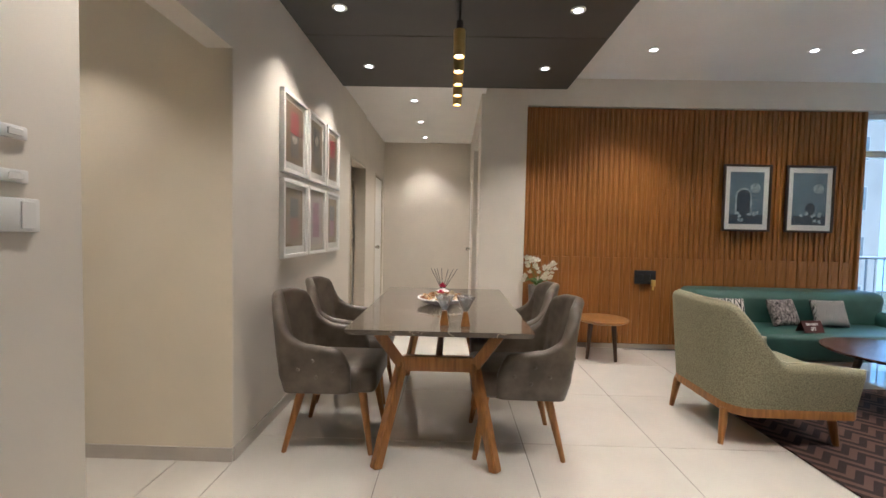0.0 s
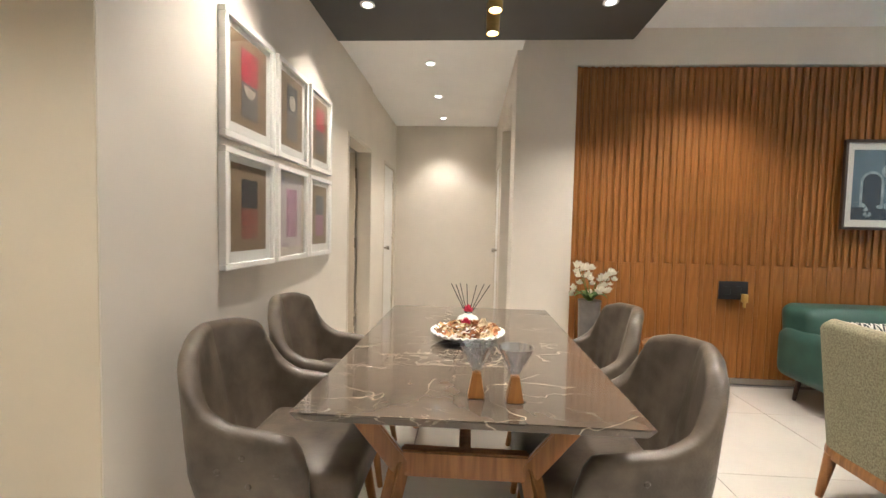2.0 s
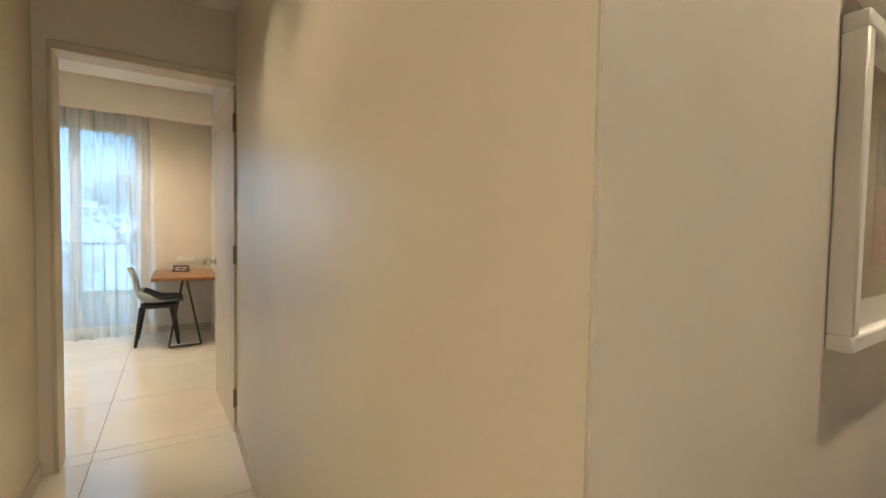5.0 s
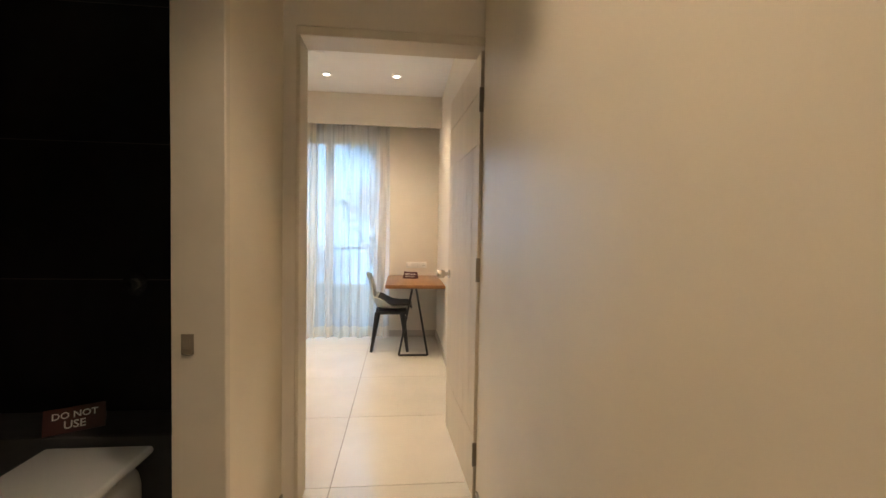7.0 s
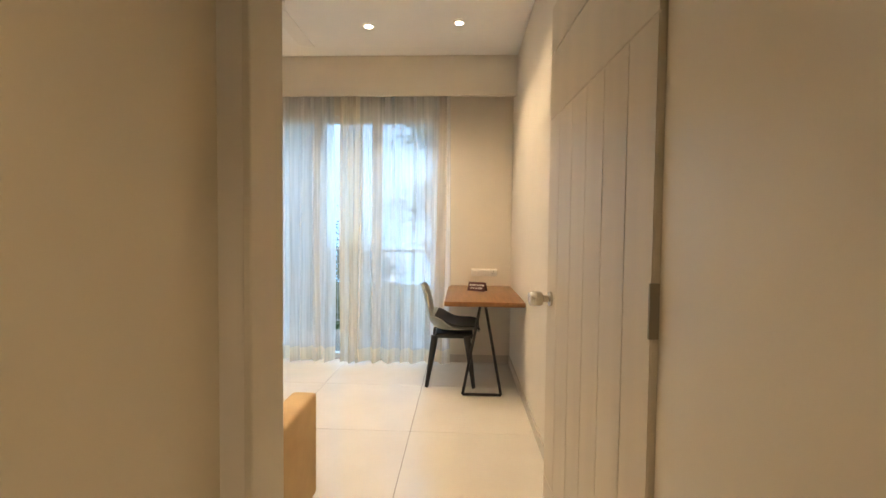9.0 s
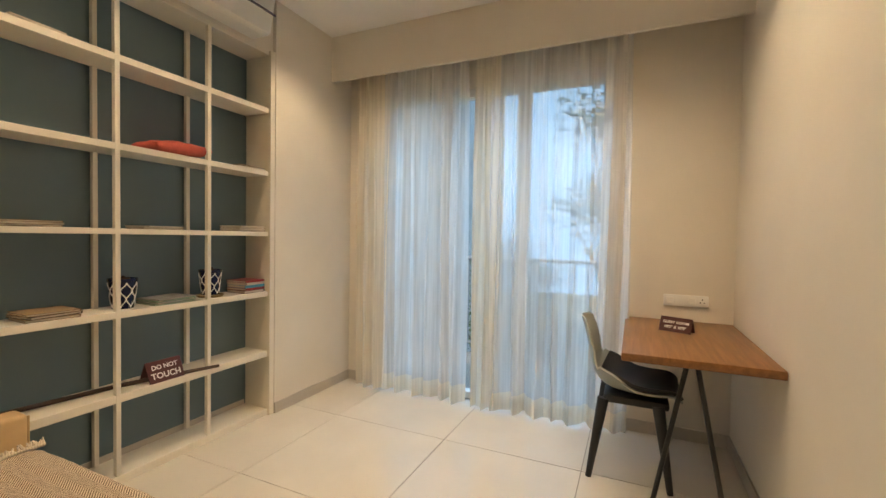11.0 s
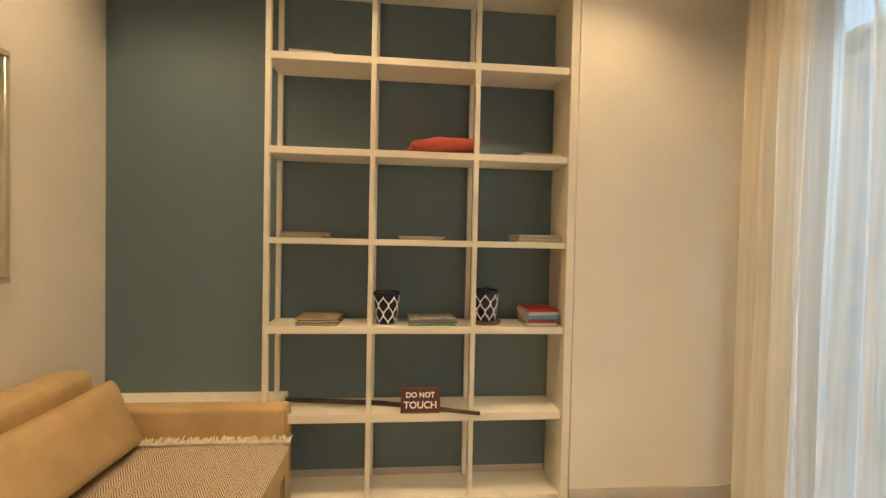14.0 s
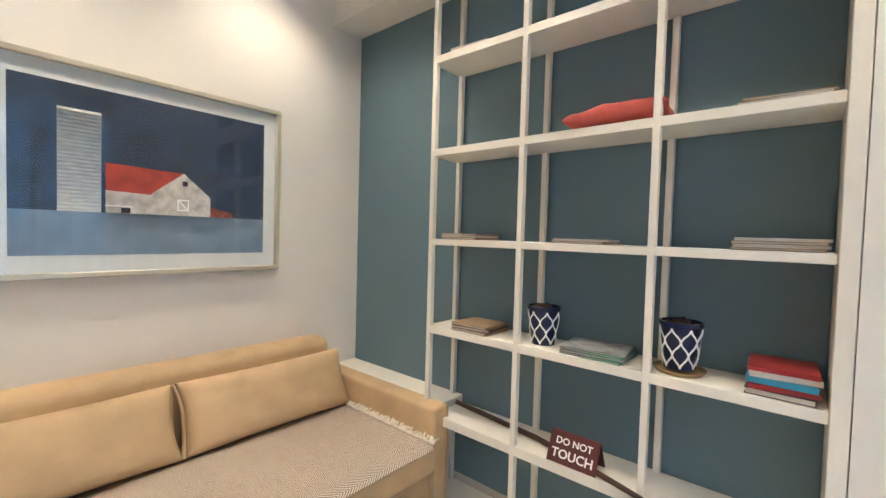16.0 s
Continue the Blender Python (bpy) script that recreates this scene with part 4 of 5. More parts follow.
A_crim = mat("print_crimson", (0.36, 0.03, 0.05), 0.7, var=0.2, scale=20)
A_rust = mat("print_rust", (0.25, 0.07, 0.045), 0.7, var=0.5, scale=40, stretch=(1, 1, 3))
A_mauve = mat("print_mauve", (0.34, 0.16, 0.24), 0.7, var=0.25, scale=12)
A_grey = mat("print_grey", (0.14, 0.13, 0.12), 0.7, var=0.4, scale=30, stretch=(1, 1, 3))
A_pale = mat("print_pale", (0.50, 0.44, 0.36), 0.7, var=0.15, scale=20)
A_slate = mat("print_slate", (0.08, 0.10, 0.13), 0.7, var=0.25, scale=20)
cols = ((2.645, 3.115), (3.155, 3.59), (3.635, 4.06))
for row, (z0, z1) in enumerate(((1.06, 1.61), (1.65, 2.205))):
    for c, (a, b) in enumerate(cols):
        ob, flat, poly, pane = picture(-1.1, "x", a, b, z0, z1, 0.028, 0.05, M_white, 0.036, "white framed abstract print on kraft paper", mount_mat=A_pale if (row, c) == (0, 1) else None)
        m, w, h = (a + b) / 2, b - a, z1 - z0
        flat(a + 0.07, b - 0.07, z0 + 0.08, z1 - 0.06, A_kraft if (row, c) != (0, 1) else mat("print_lilac", (0.46, 0.40, 0.40), 0.7))
        if row == 0:
            t, l = ((A_char, A_rust), (A_mauve, A_mauve), (A_slate, A_mauve))[c]
            flat(m - 0.075, m + 0.075, z0 + h * 0.52, z0 + h * 0.77, t)
            flat(m - 0.075, m + 0.075, z0 + h * 0.25, z0 + h * 0.515, l)
        else:
            t, l = ((A_crim, A_grey), (A_char, A_grey), (A_crim, A_grey))[c]
            flat(m - 0.075, m + 0.075, z0 + h * 0.52, z0 + h * 0.80, t)
            flat(m - 0.075, m + 0.075, z0 + h * 0.22, z0 + h * 0.52, l)
            cz = z0 + h * (0.62 if c == 1 else 0.50)
            r = 0.045 if c == 1 else 0.055
            if c < 2:
                full = 2 * math.pi if c == 1 else math.pi
                poly([(m + r * math.cos((0 if c == 1 else math.pi) + full * i / 20), cz + r * math.sin((0 if c == 1 else math.pi) + full * i / 20)) for i in range(20)], A_pale)
        pane()

M_fdark = mat("dark_walnut_frame", (0.05, 0.035, 0.028), 0.4, var=0.2)
P_sky = mat("print_blue_grey", (0.13, 0.19, 0.24), 0.7, var=0.15, scale=8)
P_deep = mat("print_deep_blue", (0.035, 0.055, 0.08), 0.7, var=0.3, scale=25)
P_lite = mat("print_light_blue", (0.35, 0.42, 0.46), 0.7, var=0.3, scale=18)
for k, (a, b) in enumerate(((2.985, 3.495), (3.655, 4.165))):
    ob, flat, poly, pane = picture(4.50, "y", a, b, 1.335, 2.055, 0.022, 0.05, M_fdark, 0.03, "dark framed blue architectural print with a pale mount", sign=-1)
    i0, i1, j0, j1 = a + 0.075, b - 0.075, 1.335 + 0.08, 2.055 - 0.08
    flat(i0, i1, j0, j1, P_sky)
    m = (i0 + i1) / 2 - (0.03 if k == 0 else -0.01)
    r, hb = (0.07, j0 + 0.30) if k == 0 else (0.05, j0 + 0.19)
    if k == 0:
        poly([(m - r - 0.02, j0 + 0.03)] + [(m - (r + 0.02) * math.cos(math.pi * i / 14), hb + (r + 0.02) * math.sin(math.pi * i / 14)) for i in range(15)] + [(m + r + 0.02, j0 + 0.03)], P_lite)
    poly([(m - r, j0 + 0.03)] + [(m - r * math.cos(math.pi * i / 14), hb + r * math.sin(math.pi * i / 14)) for i in range(15)] + [(m + r, j0 + 0.03)], P_deep)
    flat(i0, i1, j0, j0 + 0.10, P_deep)
    poly([(i1 - 0.09 + 0.055 * math.cos(6.283 * i / 18), j1 - 0.17 + 0.055 * math.sin(6.283 * i / 18)) for i in range(18)], P_lite)
    for i in range(8):
        rr = random.Random(i + 20 * k)
        cx, cz = rr.uniform(i0 + 0.05, i1 - 0.05), j0 + rr.uniform(0.03, 0.13)
        poly([(cx + rr.uniform(0.008, 0.03) * math.cos(t), cz + rr.uniform(0.008, 0.03) * math.sin(t)) for t in (0, 0.9, 1.8, 2.7, 3.6, 4.5, 5.4)], P_lite)
    pane()

# large barn print over the bedroom sofa
M_champ = mat("champagne_frame", (0.62, 0.56, 0.42), 0.35, 0.5, var=0.05)
B_night = mat("print_night_blue", (0.028, 0.045, 0.085), 0.6, var=0.35, scale=9)
B_snow = mat("print_snow_blue", (0.22, 0.29, 0.38), 0.6, var=0.12, scale=12)
B_silo = mat("print_silo", (0.80, 0.77, 0.64), 0.6, var=0.15, scale=30, stretch=(1, 1, 6))
B_barn = mat("print_barn_wall", (0.52, 0.49, 0.44), 0.6, var=0.2, scale=25)
B_roof = mat("print_red_roof", (0.36, 0.045, 0.025), 0.6, var=0.15, scale=20)
ob, flat, poly, pane = picture(-3.79, "x", -0.36, 0.72, 1.068, 1.885, 0.022, 0.05, M_champ, 0.04, "large framed print of a barn with a silo at night", sign=-1)
flat(-0.28, 0.635, 1.155, 1.80, B_night)
flat(-0.28, 0.635, 1.155, 1.3220, B_snow)
flat(0.375, 0.505, 1.3220, 1.7080, B_silo)
for i in range(26):
    flat(0.375, 0.505, 1.3290 + i * 0.0146, 1.3312 + i * 0.0146, B_barn)
poly([(0.365, 1.3220), (0.365, 1.4100), (0.20, 1.4100), (0.20, 1.3220)], B_barn)
poly([(0.365, 1.4100), (0.365, 1.5180), (0.09, 1.5080), (0.20, 1.4040)], B_roof)
poly([(0.21, 1.3220), (0.21, 1.4100), (0.09, 1.5080), (-0.02, 1.4100), (-0.02, 1.3220)], B_barn)
poly([(-0.02, 1.3220), (-0.02, 1.3680), (-0.12, 1.3440), (-0.12, 1.3220)], A_rust)
flat(0.075, 0.095, 1.4530, 1.4730, A_char)
flat(0.07, 0.115, 1.3430, 1.3930, M_letter)
flat(0.075, 0.110, 1.3480, 1.3880, B_barn)
poly([(0.073, 1.3480), (0.079, 1.3480), (0.112, 1.3880), (0.106, 1.3880)], M_letter)
flat(0.285, 0.315, 1.3240, 1.3440, A_char)
flat(0.28, 0.365, 1.3480, 1.3520, M_letter)
pane()


# ---- living room ----
clad = thing("wall_cladding", (2.66, 4.55, 0), "walnut slatted wall cladding from floor to beam", "wall cladding", "", "structure")
part("backing", boxes((0.862, 4.465, 4.545, 4.562, 0.06, 2.645)), M_walnut, clad, smooth=False)
part("end_trim", boxes((4.465, 4.50, 4.51, 4.562, 0.06, 2.645)), M_walnut, clad, smooth=False)


def slat_mesh(w, d, h):
    bm = boxes((-w / 2, w / 2, -d, 0, 0, h), bevel=0.004, seg=1)
    return mesh_of("slat", bm, M_walnut, False)


SL_LONG, SL_SHORT = slat_mesh(0.034, 0.017, 2.585), slat_mesh(0.030, 0.023, 1.62)
SL_TAB = slat_mesh(0.075, 0.012, 0.96)
for i in range(64):
    x = 0.878 + 0.0565 * i
    s = new("slat", SL_LONG if i % 2 else SL_SHORT)
    s.location = Vector((x, 4.545, 0.06 if i % 2 else 1.025)) - Vector(clad.location)
    s.parent = clad
    if not i % 2:
        b = new("lower_board", SL_TAB)
        b.location = Vector((x, 4.545, 0.06)) - Vector(clad.location)
        b.parent = clad

sock = thing("wall_socket", (2.19, 4.50, 0.73), "black wall socket plate with a brass key holder", "socket")
part("plate", boxes((2.08, 2.31, 4.495, 4.512, 0.735, 0.885), bevel=0.004), M_blackp, sock)
part("module", boxes((2.10, 2.17, 4.491, 4.496, 0.775, 0.845), (2.18, 2.25, 4.491, 4.496, 0.775, 0.845), bevel=0.002, seg=1), M_gloss_black, sock)
part("key_holder", boxes((2.255, 2.295, 4.46, 4.495, 0.715, 0.785), (2.265, 2.285, 4.47, 4.485, 0.67, 0.72), bevel=0.004), mat("polished_brass_key", (0.72, 0.50, 0.14), 0.3, 0.35, var=0.1), sock, "brass key holder")

sofa = thing("green_sofa", (3.3, 3.95, 0), "dark green leather sofa with dark legs against the slatted wall", "sofa")
bm = boxes((2.49, 4.30, 4.02, 4.38, 0.22, 0.745), bevel=0.09, seg=5)
for v in bm.verts:
    if v.co.z > 0.5:
        v.co.y += (v.co.z - 0.5) * 0.25
        if v.co.x > 4.1:
            v.co.x += (v.co.z - 0.4) * 0.35
part("backrest", bm, M_green, sofa)
part("seat", boxes((2.52, 4.28, 3.50, 4.10, 0.20, 0.435), bevel=0.05, seg=4), M_green, sofa)
for a, b in ((2.43, 2.60), (4.24, 4.42)):
    part("armrest", boxes((a, b, 3.52, 4.35, 0.18, 0.565), bevel=0.08, seg=5), M_green, sofa)
for x in (2.58, 4.25):
    for y in (3.6, 4.25):
        part("leg", rods(((x, y, 0.22), (x + (0.04 if x > 3 else -0.04), y, 0), 0.022, 0.013)), M_brown, sofa)
PIL = [zigzag("pillow_zigzag", (0.05, 0.05, 0.05), (0.66, 0.63, 0.58), 0.05, 0.03, 1.0, (0, 1)), mat("pillow_speckle", (0.22, 0.19, 0.18), 0.9, var=1.0, scale=45), zigzag("pillow_houndstooth", (0.03, 0.03, 0.035), (0.55, 0.53, 0.5), 0.024, 0.012, 2.0, (0, 1))]
for i, x in enumerate((2.74, 3.26, 3.70)):
    bm = cushion(0.30, 0.26, 0.10)
    bm.transform(pose(x, 3.93, 0.558, 68, 0, (-8, 14, -4)[i]))
    solo("throw_pillow", bm, PIL[i], ("black and white zigzag throw pillow on the sofa", "grey speckled throw pillow on the sofa", "black and white houndstooth pillow on the sofa")[i], "pillow", group="sofa pillows")


def tent_sign(at, turn, w, h, lines, label):
    """A folded card standing like a tent; lines: (words, size) or None for bars."""
    ob = thing("tent_sign", (0, 0, 0), label, "sign", "notice cards")
    lean = 24
    for s in (1, -1):
        bm = boxes((-w / 2, w / 2, -0.0015, 0.0015, 0, h / math.cos(radians(lean))))
        bm.transform(pose(0, -s * h * math.tan(radians(lean)), 0, -s * lean, 0, 0))
        part("panel", bm, M_maroon, ob, smooth=False)
    for words, size, zc in lines:
        m = pose(0, -h * math.tan(radians(lean)), 0, -lean, 0, 0) @ Matrix.Translation((0, -0.0022, zc * h)) @ pose(0, 0, 0, 90, 0, 0)
        if words:
            part("lettering", text_bm(words, size, m), M_letter, ob, "white printed capitals", smooth=False)
        else:
            bm = boxes((-size, size, -h * 0.07, h * 0.07, -0.0004, 0.0004))
            bm.transform(m)
            part("printed_line", bm, M_letter, ob, "white printed line", smooth=False)
    ob.matrix_world = pose(*at, 0, 0, turn)
    return ob


tent_sign((3.30, 3.66, 0.436), 8, 0.20, 0.10, (("DO NOT", 0.030, 0.74), ("SIT", 0.042, 0.33)), "maroon folded card reading DO NOT SIT on the sofa")

arm = thing("lounge_chair", (2.2, 2.7, 0), "pale sage patterned lounge chair on a honey wood base", "armchair")


def lounge(u, v):
    a = (u - 0.5) * 2
    s, a = (1 if a > 0 else -1), abs(a)
    if a < 0.26:
        y, x = 0.235 * a / 0.26, 0.0
    elif a < 0.42:
        t = (a - 0.26) / 0.16 * math.pi / 2
        y, x = 0.235 + 0.10 * math.sin(t), 0.10 * (1 - math.cos(t))
    else:
        t = (a - 0.42) / 0.58
        y, x = 0.335 + 0.01 * t, 0.10 + 0.60 * t
    k = min(1, max(0, (a - 0.27) / 0.30))
    zt = 0.835 - 0.335 * (3 * k * k - 2 * k ** 3) - 0.03 * max(0, a - 0.74) / 0.26
    z = 0.255 + (zt - 0.255) * v
    x -= (z - 0.25) * 0.09 * max(0, 1 - a * 1.4)
    return (1.79 + x, 2.70 + s * (y + 0.045 * v), z)


def lounge_rail(u, v):
    x, y, z = lounge(u, 0)
    return (x, y, 0.205 + 0.03 * v)


bm = shell_loft(lounge, 64, 12, 0.075, (2.2, 2.70, 0.5))
part("shell", bm, M_sage, arm)
pts = [Vector(lounge(i / 60, 1.0)) for i in range(61)]
bm = bmesh.new()
for p, q in zip(pts, pts[1:]):
    rod(bm, p + Vector((0, 0, 0.037)), q + Vector((0, 0, 0.037)), 0.007, n=8)
part("piping", bm, M_piping, arm, "pale olive piping")
part("seat", boxes((1.86, 2.50, 2.40, 3.00, 0.27, 0.44), bevel=0.05, seg=4), M_sage, arm)
part("base_frame", shell_loft(lounge_rail, 48, 2, 0.085, (2.2, 2.70, 0.2)), M_leg, arm, "curved honey wood base rail")
part("seat_base", boxes((1.84, 2.47, 2.40, 3.00, 0.20, 0.268), bevel=0.01), M_leg, arm)
for x, y in ((1.77, 2.43), (1.77, 2.97), (2.41, 2.43), (2.41, 2.97)):
    part("leg", rods(((x, y, 0.22), (x + (0.03 if x > 2 else -0.03), y + (0.02 if y > 2.7 else -0.02), 0.0), 0.028, 0.016)), M_leg, arm)

tbl = thing("coffee_table", (3.25, 2.95, 0), "round dark wood coffee table with splayed legs", "table")
part("tabletop", lathe([(0.0005, 0.425), (0.42, 0.425), (0.45, 0.44), (0.45, 0.452), (0.0005, 0.452)], 48, (3.36, 2.95, 0)), M_darkwood, tbl)
for a in (0.9, 3.0, 5.1):
    part("leg", rods(((3.36 + 0.25 * math.cos(a), 2.95 + 0.25 * math.sin(a), 0.43), (3.36 + 0.36 * math.cos(a), 2.95 + 0.36 * math.sin(a), 0.01), 0.026, 0.015)), M_brown, tbl)
plant = thing("potted_plant", (3.5, 2.9, 0.452), "small green plant in a pot on the coffee table", "plant")
part("pot", lathe([(0.0005, 0), (0.045, 0), (0.06, 0.09), (0.054, 0.09), (0.0005, 0.08)], 24, (3.5, 2.9, 0.452)), M_ceramic, plant)
bm = bmesh.new()
rnd = random.Random(9)
for i in range(60):
    a, e, r = rnd.uniform(0, 6.28), rnd.uniform(0.2, 1.3), rnd.uniform(0.05, 0.12)
    c = Vector((3.5 + r * math.cos(a) * math.cos(e), 2.9 + r * math.sin(a) * math.cos(e), 0.55 + r * math.sin(e)))
    q = surface(lambda u, v: ((u - 0.5) * 0.05, (v - 0.5) * 0.03 * math.sin(math.pi * (0.1 + 0.8 * u)), 0.006 * math.sin(3 * u)), 4, 2, 0.001)
    q.transform(Matrix.Translation(c) @ Euler((rnd.uniform(-1, 1), rnd.uniform(-1, 1), a)).to_matrix().to_4x4())
    me = bpy.data.meshes.new("leaf_form")
    q.to_mesh(me)
    q.free()
    bm.from_mesh(me)
    bpy.data.meshes.remove(me)
part("leaves", bm, M_grass, plant)

solo("rug", boxes((2.10, 4.9, 1.55, 3.42, 0.0005, 0.012), bevel=0.004, seg=1), M_rug, "dark brown herringbone rug under the lounge chairs", "rug")

st = thing("side_table", (1.635, 4.2, 0), "round wooden side table on tapered legs", "side table")
part("tabletop", lathe([(0.0005, 0.372), (0.22, 0.372), (0.255, 0.392), (0.26, 0.402), (0.256, 0.408), (0.0005, 0.402)], 48, (1.635, 4.2, 0)), M_leg, st)
for a in (0.4, 2.0, 3.6, 5.2):
    part("leg", rods(((1.635 + 0.15 * math.cos(a), 4.2 + 0.15 * math.sin(a), 0.376), (1.635 + 0.19 * math.cos(a), 4.2 + 0.19 * math.sin(a), 0), 0.026, 0.015)), M_brown, st)

vase = thing("flower_vase", (0.98, 4.33, 0), "tall grey vase of white artificial orchids on the floor", "vase")
part("vase", lathe([(0.0005, 0), (0.075, 0), (0.08, 0.3), (0.085, 0.62), (0.09, 0.72), (0.078, 0.72), (0.0005, 0.70)], 32, (0.98, 4.33, 0)), mat("grey_vase_glaze", (0.16, 0.15, 0.14), 0.35, var=0.25, scale=8), vase)
M_petal = mat("white_orchid_petal", (0.80, 0.79, 0.70), 0.6, var=0.06)
M_stem = mat("green_stem", (0.10, 0.20, 0.05), 0.6, var=0.2)
rnd = random.Random(11)
for i in range(9):
    a = i * 2.4
    tip = Vector((0.98 + 0.21 * math.cos(a) * rnd.uniform(0.4, 1), 4.33 + 0.10 * math.sin(a), 0.80 + rnd.uniform(0.0, 0.17)))
    part("stem", rods(((0.98, 4.33, 0.70), tip, 0.004, 0.003), n=6), M_stem, vase)
    for j in range(5):
        c = tip + Vector((rnd.uniform(-0.05, 0.05), rnd.uniform(-0.05, 0.03), rnd.uniform(-0.07, 0.04)))
        bloom(vase, c, rnd.uniform(0.032, 0.05), M_petal, 6, i * 5 + j, "blossom")
for i in range(7):
    a = i * 0.9
    q = surface(lambda u, v: (u * 0.16, (v - 0.5) * 0.05 * math.sin(math.pi * (0.08 + 0.9 * u)), 0.07 * math.sin(2.4 * u)), 8, 3, 0.0015)
    q.transform(Matrix.Translation((0.98, 4.33, 0.71)) @ Matrix.Rotation(a, 4, "Z"))
    part("leaf", q, M_stem, vase)

# switches by the passage
for z0, z1, y1 in ((1.245, 1.335, 0.985), (1.375, 1.41, 0.955), (1.49, 1.525, 0.955)):
    sw = thing("switch_plate", (-1.1, 0.9, z0), "white modular switch plate on the wall", "switch", "switch plates")
    part("plate", boxes((-1.1, -1.088, 0.80, y1, z0, z1), bevel=0.004), M_plastic, sw)
    part("rocker", boxes((-1.089, -1.084, y1 - 0.055, y1 - 0.015, z0 + 0.008, z1 - 0.008), bevel=0.002, seg=1), M_plastic, sw)


# ---- bathroom ----
solo("bathroom_ledge", boxes((-3.64, -3.40, -0.38, 1.0, 0.0, 0.474), bevel=0.004, seg=1), mat("grey_ledge_stone", (0.085, 0.085, 0.085), 0.4, var=0.2, scale=6), "grey stone ledge along the bathroom wall", "ledge")
tent_sign((-3.48, 0.43, 0.475), 120, 0.185, 0.085, (("DO NOT", 0.034, 0.74), ("USE", 0.040, 0.32)), "maroon folded card reading DO NOT USE on the ledge")
wc = thing("toilet", (-3.1, 0.62, 0), "white ceramic toilet with its lid down", "toilet")
part("bowl", boxes((-3.38, -2.96, 0.40, 0.76, 0.0, 0.41), bevel=0.08, seg=4), M_ceramic, wc)
part("lid", boxes((-3.39, -2.94, 0.39, 0.77, 0.412, 0.445), bevel=0.016, seg=3), M_ceramic, wc)
tap = thing("wall_valve", (-3.64, 0.56, 0.97), "round chrome bath valve on the black wall", "valve")
k = lathe([(0.0005, 0), (0.05, 0), (0.05, 0.008), (0.025, 0.012), (0.022, 0.05), (0.018, 0.06), (0.0005, 0.062)], 28)
k.transform(Matrix.Translation((-3.642, 0.56, 1.02)) @ Matrix.Rotation(radians(90), 4, "Y"))
part("knob", k, M_chrome, tap)
structure("tile_joint", boxes(*[(-3.6415, -3.640, -0.4, 1.0, z, z + 0.003) for z in (0.46, 1.035, 1.61, 2.18)]), M_grout, "thin grey joints between the black wall tiles", "tile joint")


# ---- bedroom shelf ----
unit = thing("bookshelf", (-5.31, -0.8, 0), "tall open cream shelf unit against the teal wall", "shelf")
VX = (-4.604, -5.069, -5.549, -6.0)
YF, YB = -0.68, -0.893
LEV = ((2.047, 2.080), (1.628, 1.660), (1.224, 1.252), (0.816, 0.850), (0.404, 0.444))
for i, x in enumerate(VX):
    if i < 3:
        part("post", boxes((x - 0.0115, x + 0.0115, YF - 0.026, YF, 0.045, 2.46), bevel=0.002, seg=1), M_cream, unit)
        part("post", boxes((x - 0.011, x + 0.011, YB, YB + 0.026, 0.045, 2.46), bevel=0.002, seg=1), M_cream, unit)
    else:
        part("side_panel", boxes((-6.023, -5.984, YB, -0.663, 0.0, 2.46), bevel=0.002, seg=1), M_cream, unit)
for z0, z1 in LEV:
    part("shelf", boxes((-5.983, -4.592, YB + 0.004, YF - 0.001, z0, z1), bevel=0.002, seg=1), M_cream, unit)
part("plinth", boxes((-5.983, -4.592, YB + 0.004, YF, 0.0, 0.044), bevel=0.002, seg=1), M_cream, unit)
part("top_board", boxes((-5.983, -4.592, YB + 0.004, YF, 2.43, 2.455), bevel=0.002, seg=1), M_cream, unit)
led = thing("wall_ledge", (-4.2, -0.85, 0), "low cream ledge cabinet behind the sofa arm", "ledge")
part("top", boxes((-4.655, -3.792, -0.896, -0.725, 0.44, 0.48), bevel=0.003, seg=1), M_cream, led)
part("body", boxes((-4.588, -3.792, -0.896, -0.745, 0.0, 0.439)), M_cream, led, smooth=False)

# air conditioner
ac = thing("air_conditioner", (-5.4, -0.58, 2.5), "white split air conditioner on the beam over the shelves", "air conditioner")
bm = boxes((-5.86, -4.98, -0.69, -0.475, 2.475, 2.77), bevel=0.025, seg=3)
for v in bm.verts:
    if v.co.z < 2.55 and v.co.y > -0.56:
        v.co.y -= 0.05
part("body", bm, M_plastic, ac)
part("accent_line", boxes((-5.84, -5.0, -0.480, -0.4735, 2.575, 2.588)), mat("dark_violet_plastic", (0.03, 0.02, 0.05), 0.3), ac, "dark violet accent strip")
part("louvre", boxes((-5.80, -5.04, -0.56, -0.50, 2.468, 2.478), bevel=0.003), M_white, ac)

# fan
fan = thing("ceiling_fan", (-5.2, 0.55, 2.5), "white three-blade ceiling fan at rest", "fan")
part("rod", rods(((-5.2, 0.55, 2.81), (-5.2, 0.55, 2.58), 0.012)), M_white, fan)
part("motor", lathe([(0.0005, -0.05), (0.06, -0.05), (0.09, -0.02), (0.09, 0.03), (0.05, 0.06), (0.0005, 0.06)], 32, (-5.2, 0.55, 2.55)), M_white, fan)
for i in range(3):
    bm = boxes((0.10, 0.60, -0.06, 0.06, -0.004, 0.004), bevel=0.003, seg=1)
    bm.transform(pose(-5.2, 0.55, 2.55, 0, 0, 60 + 120 * i) @ pose(0, 0, 0, 10, 0, 0))
    part("blade", bm, M_white, fan)


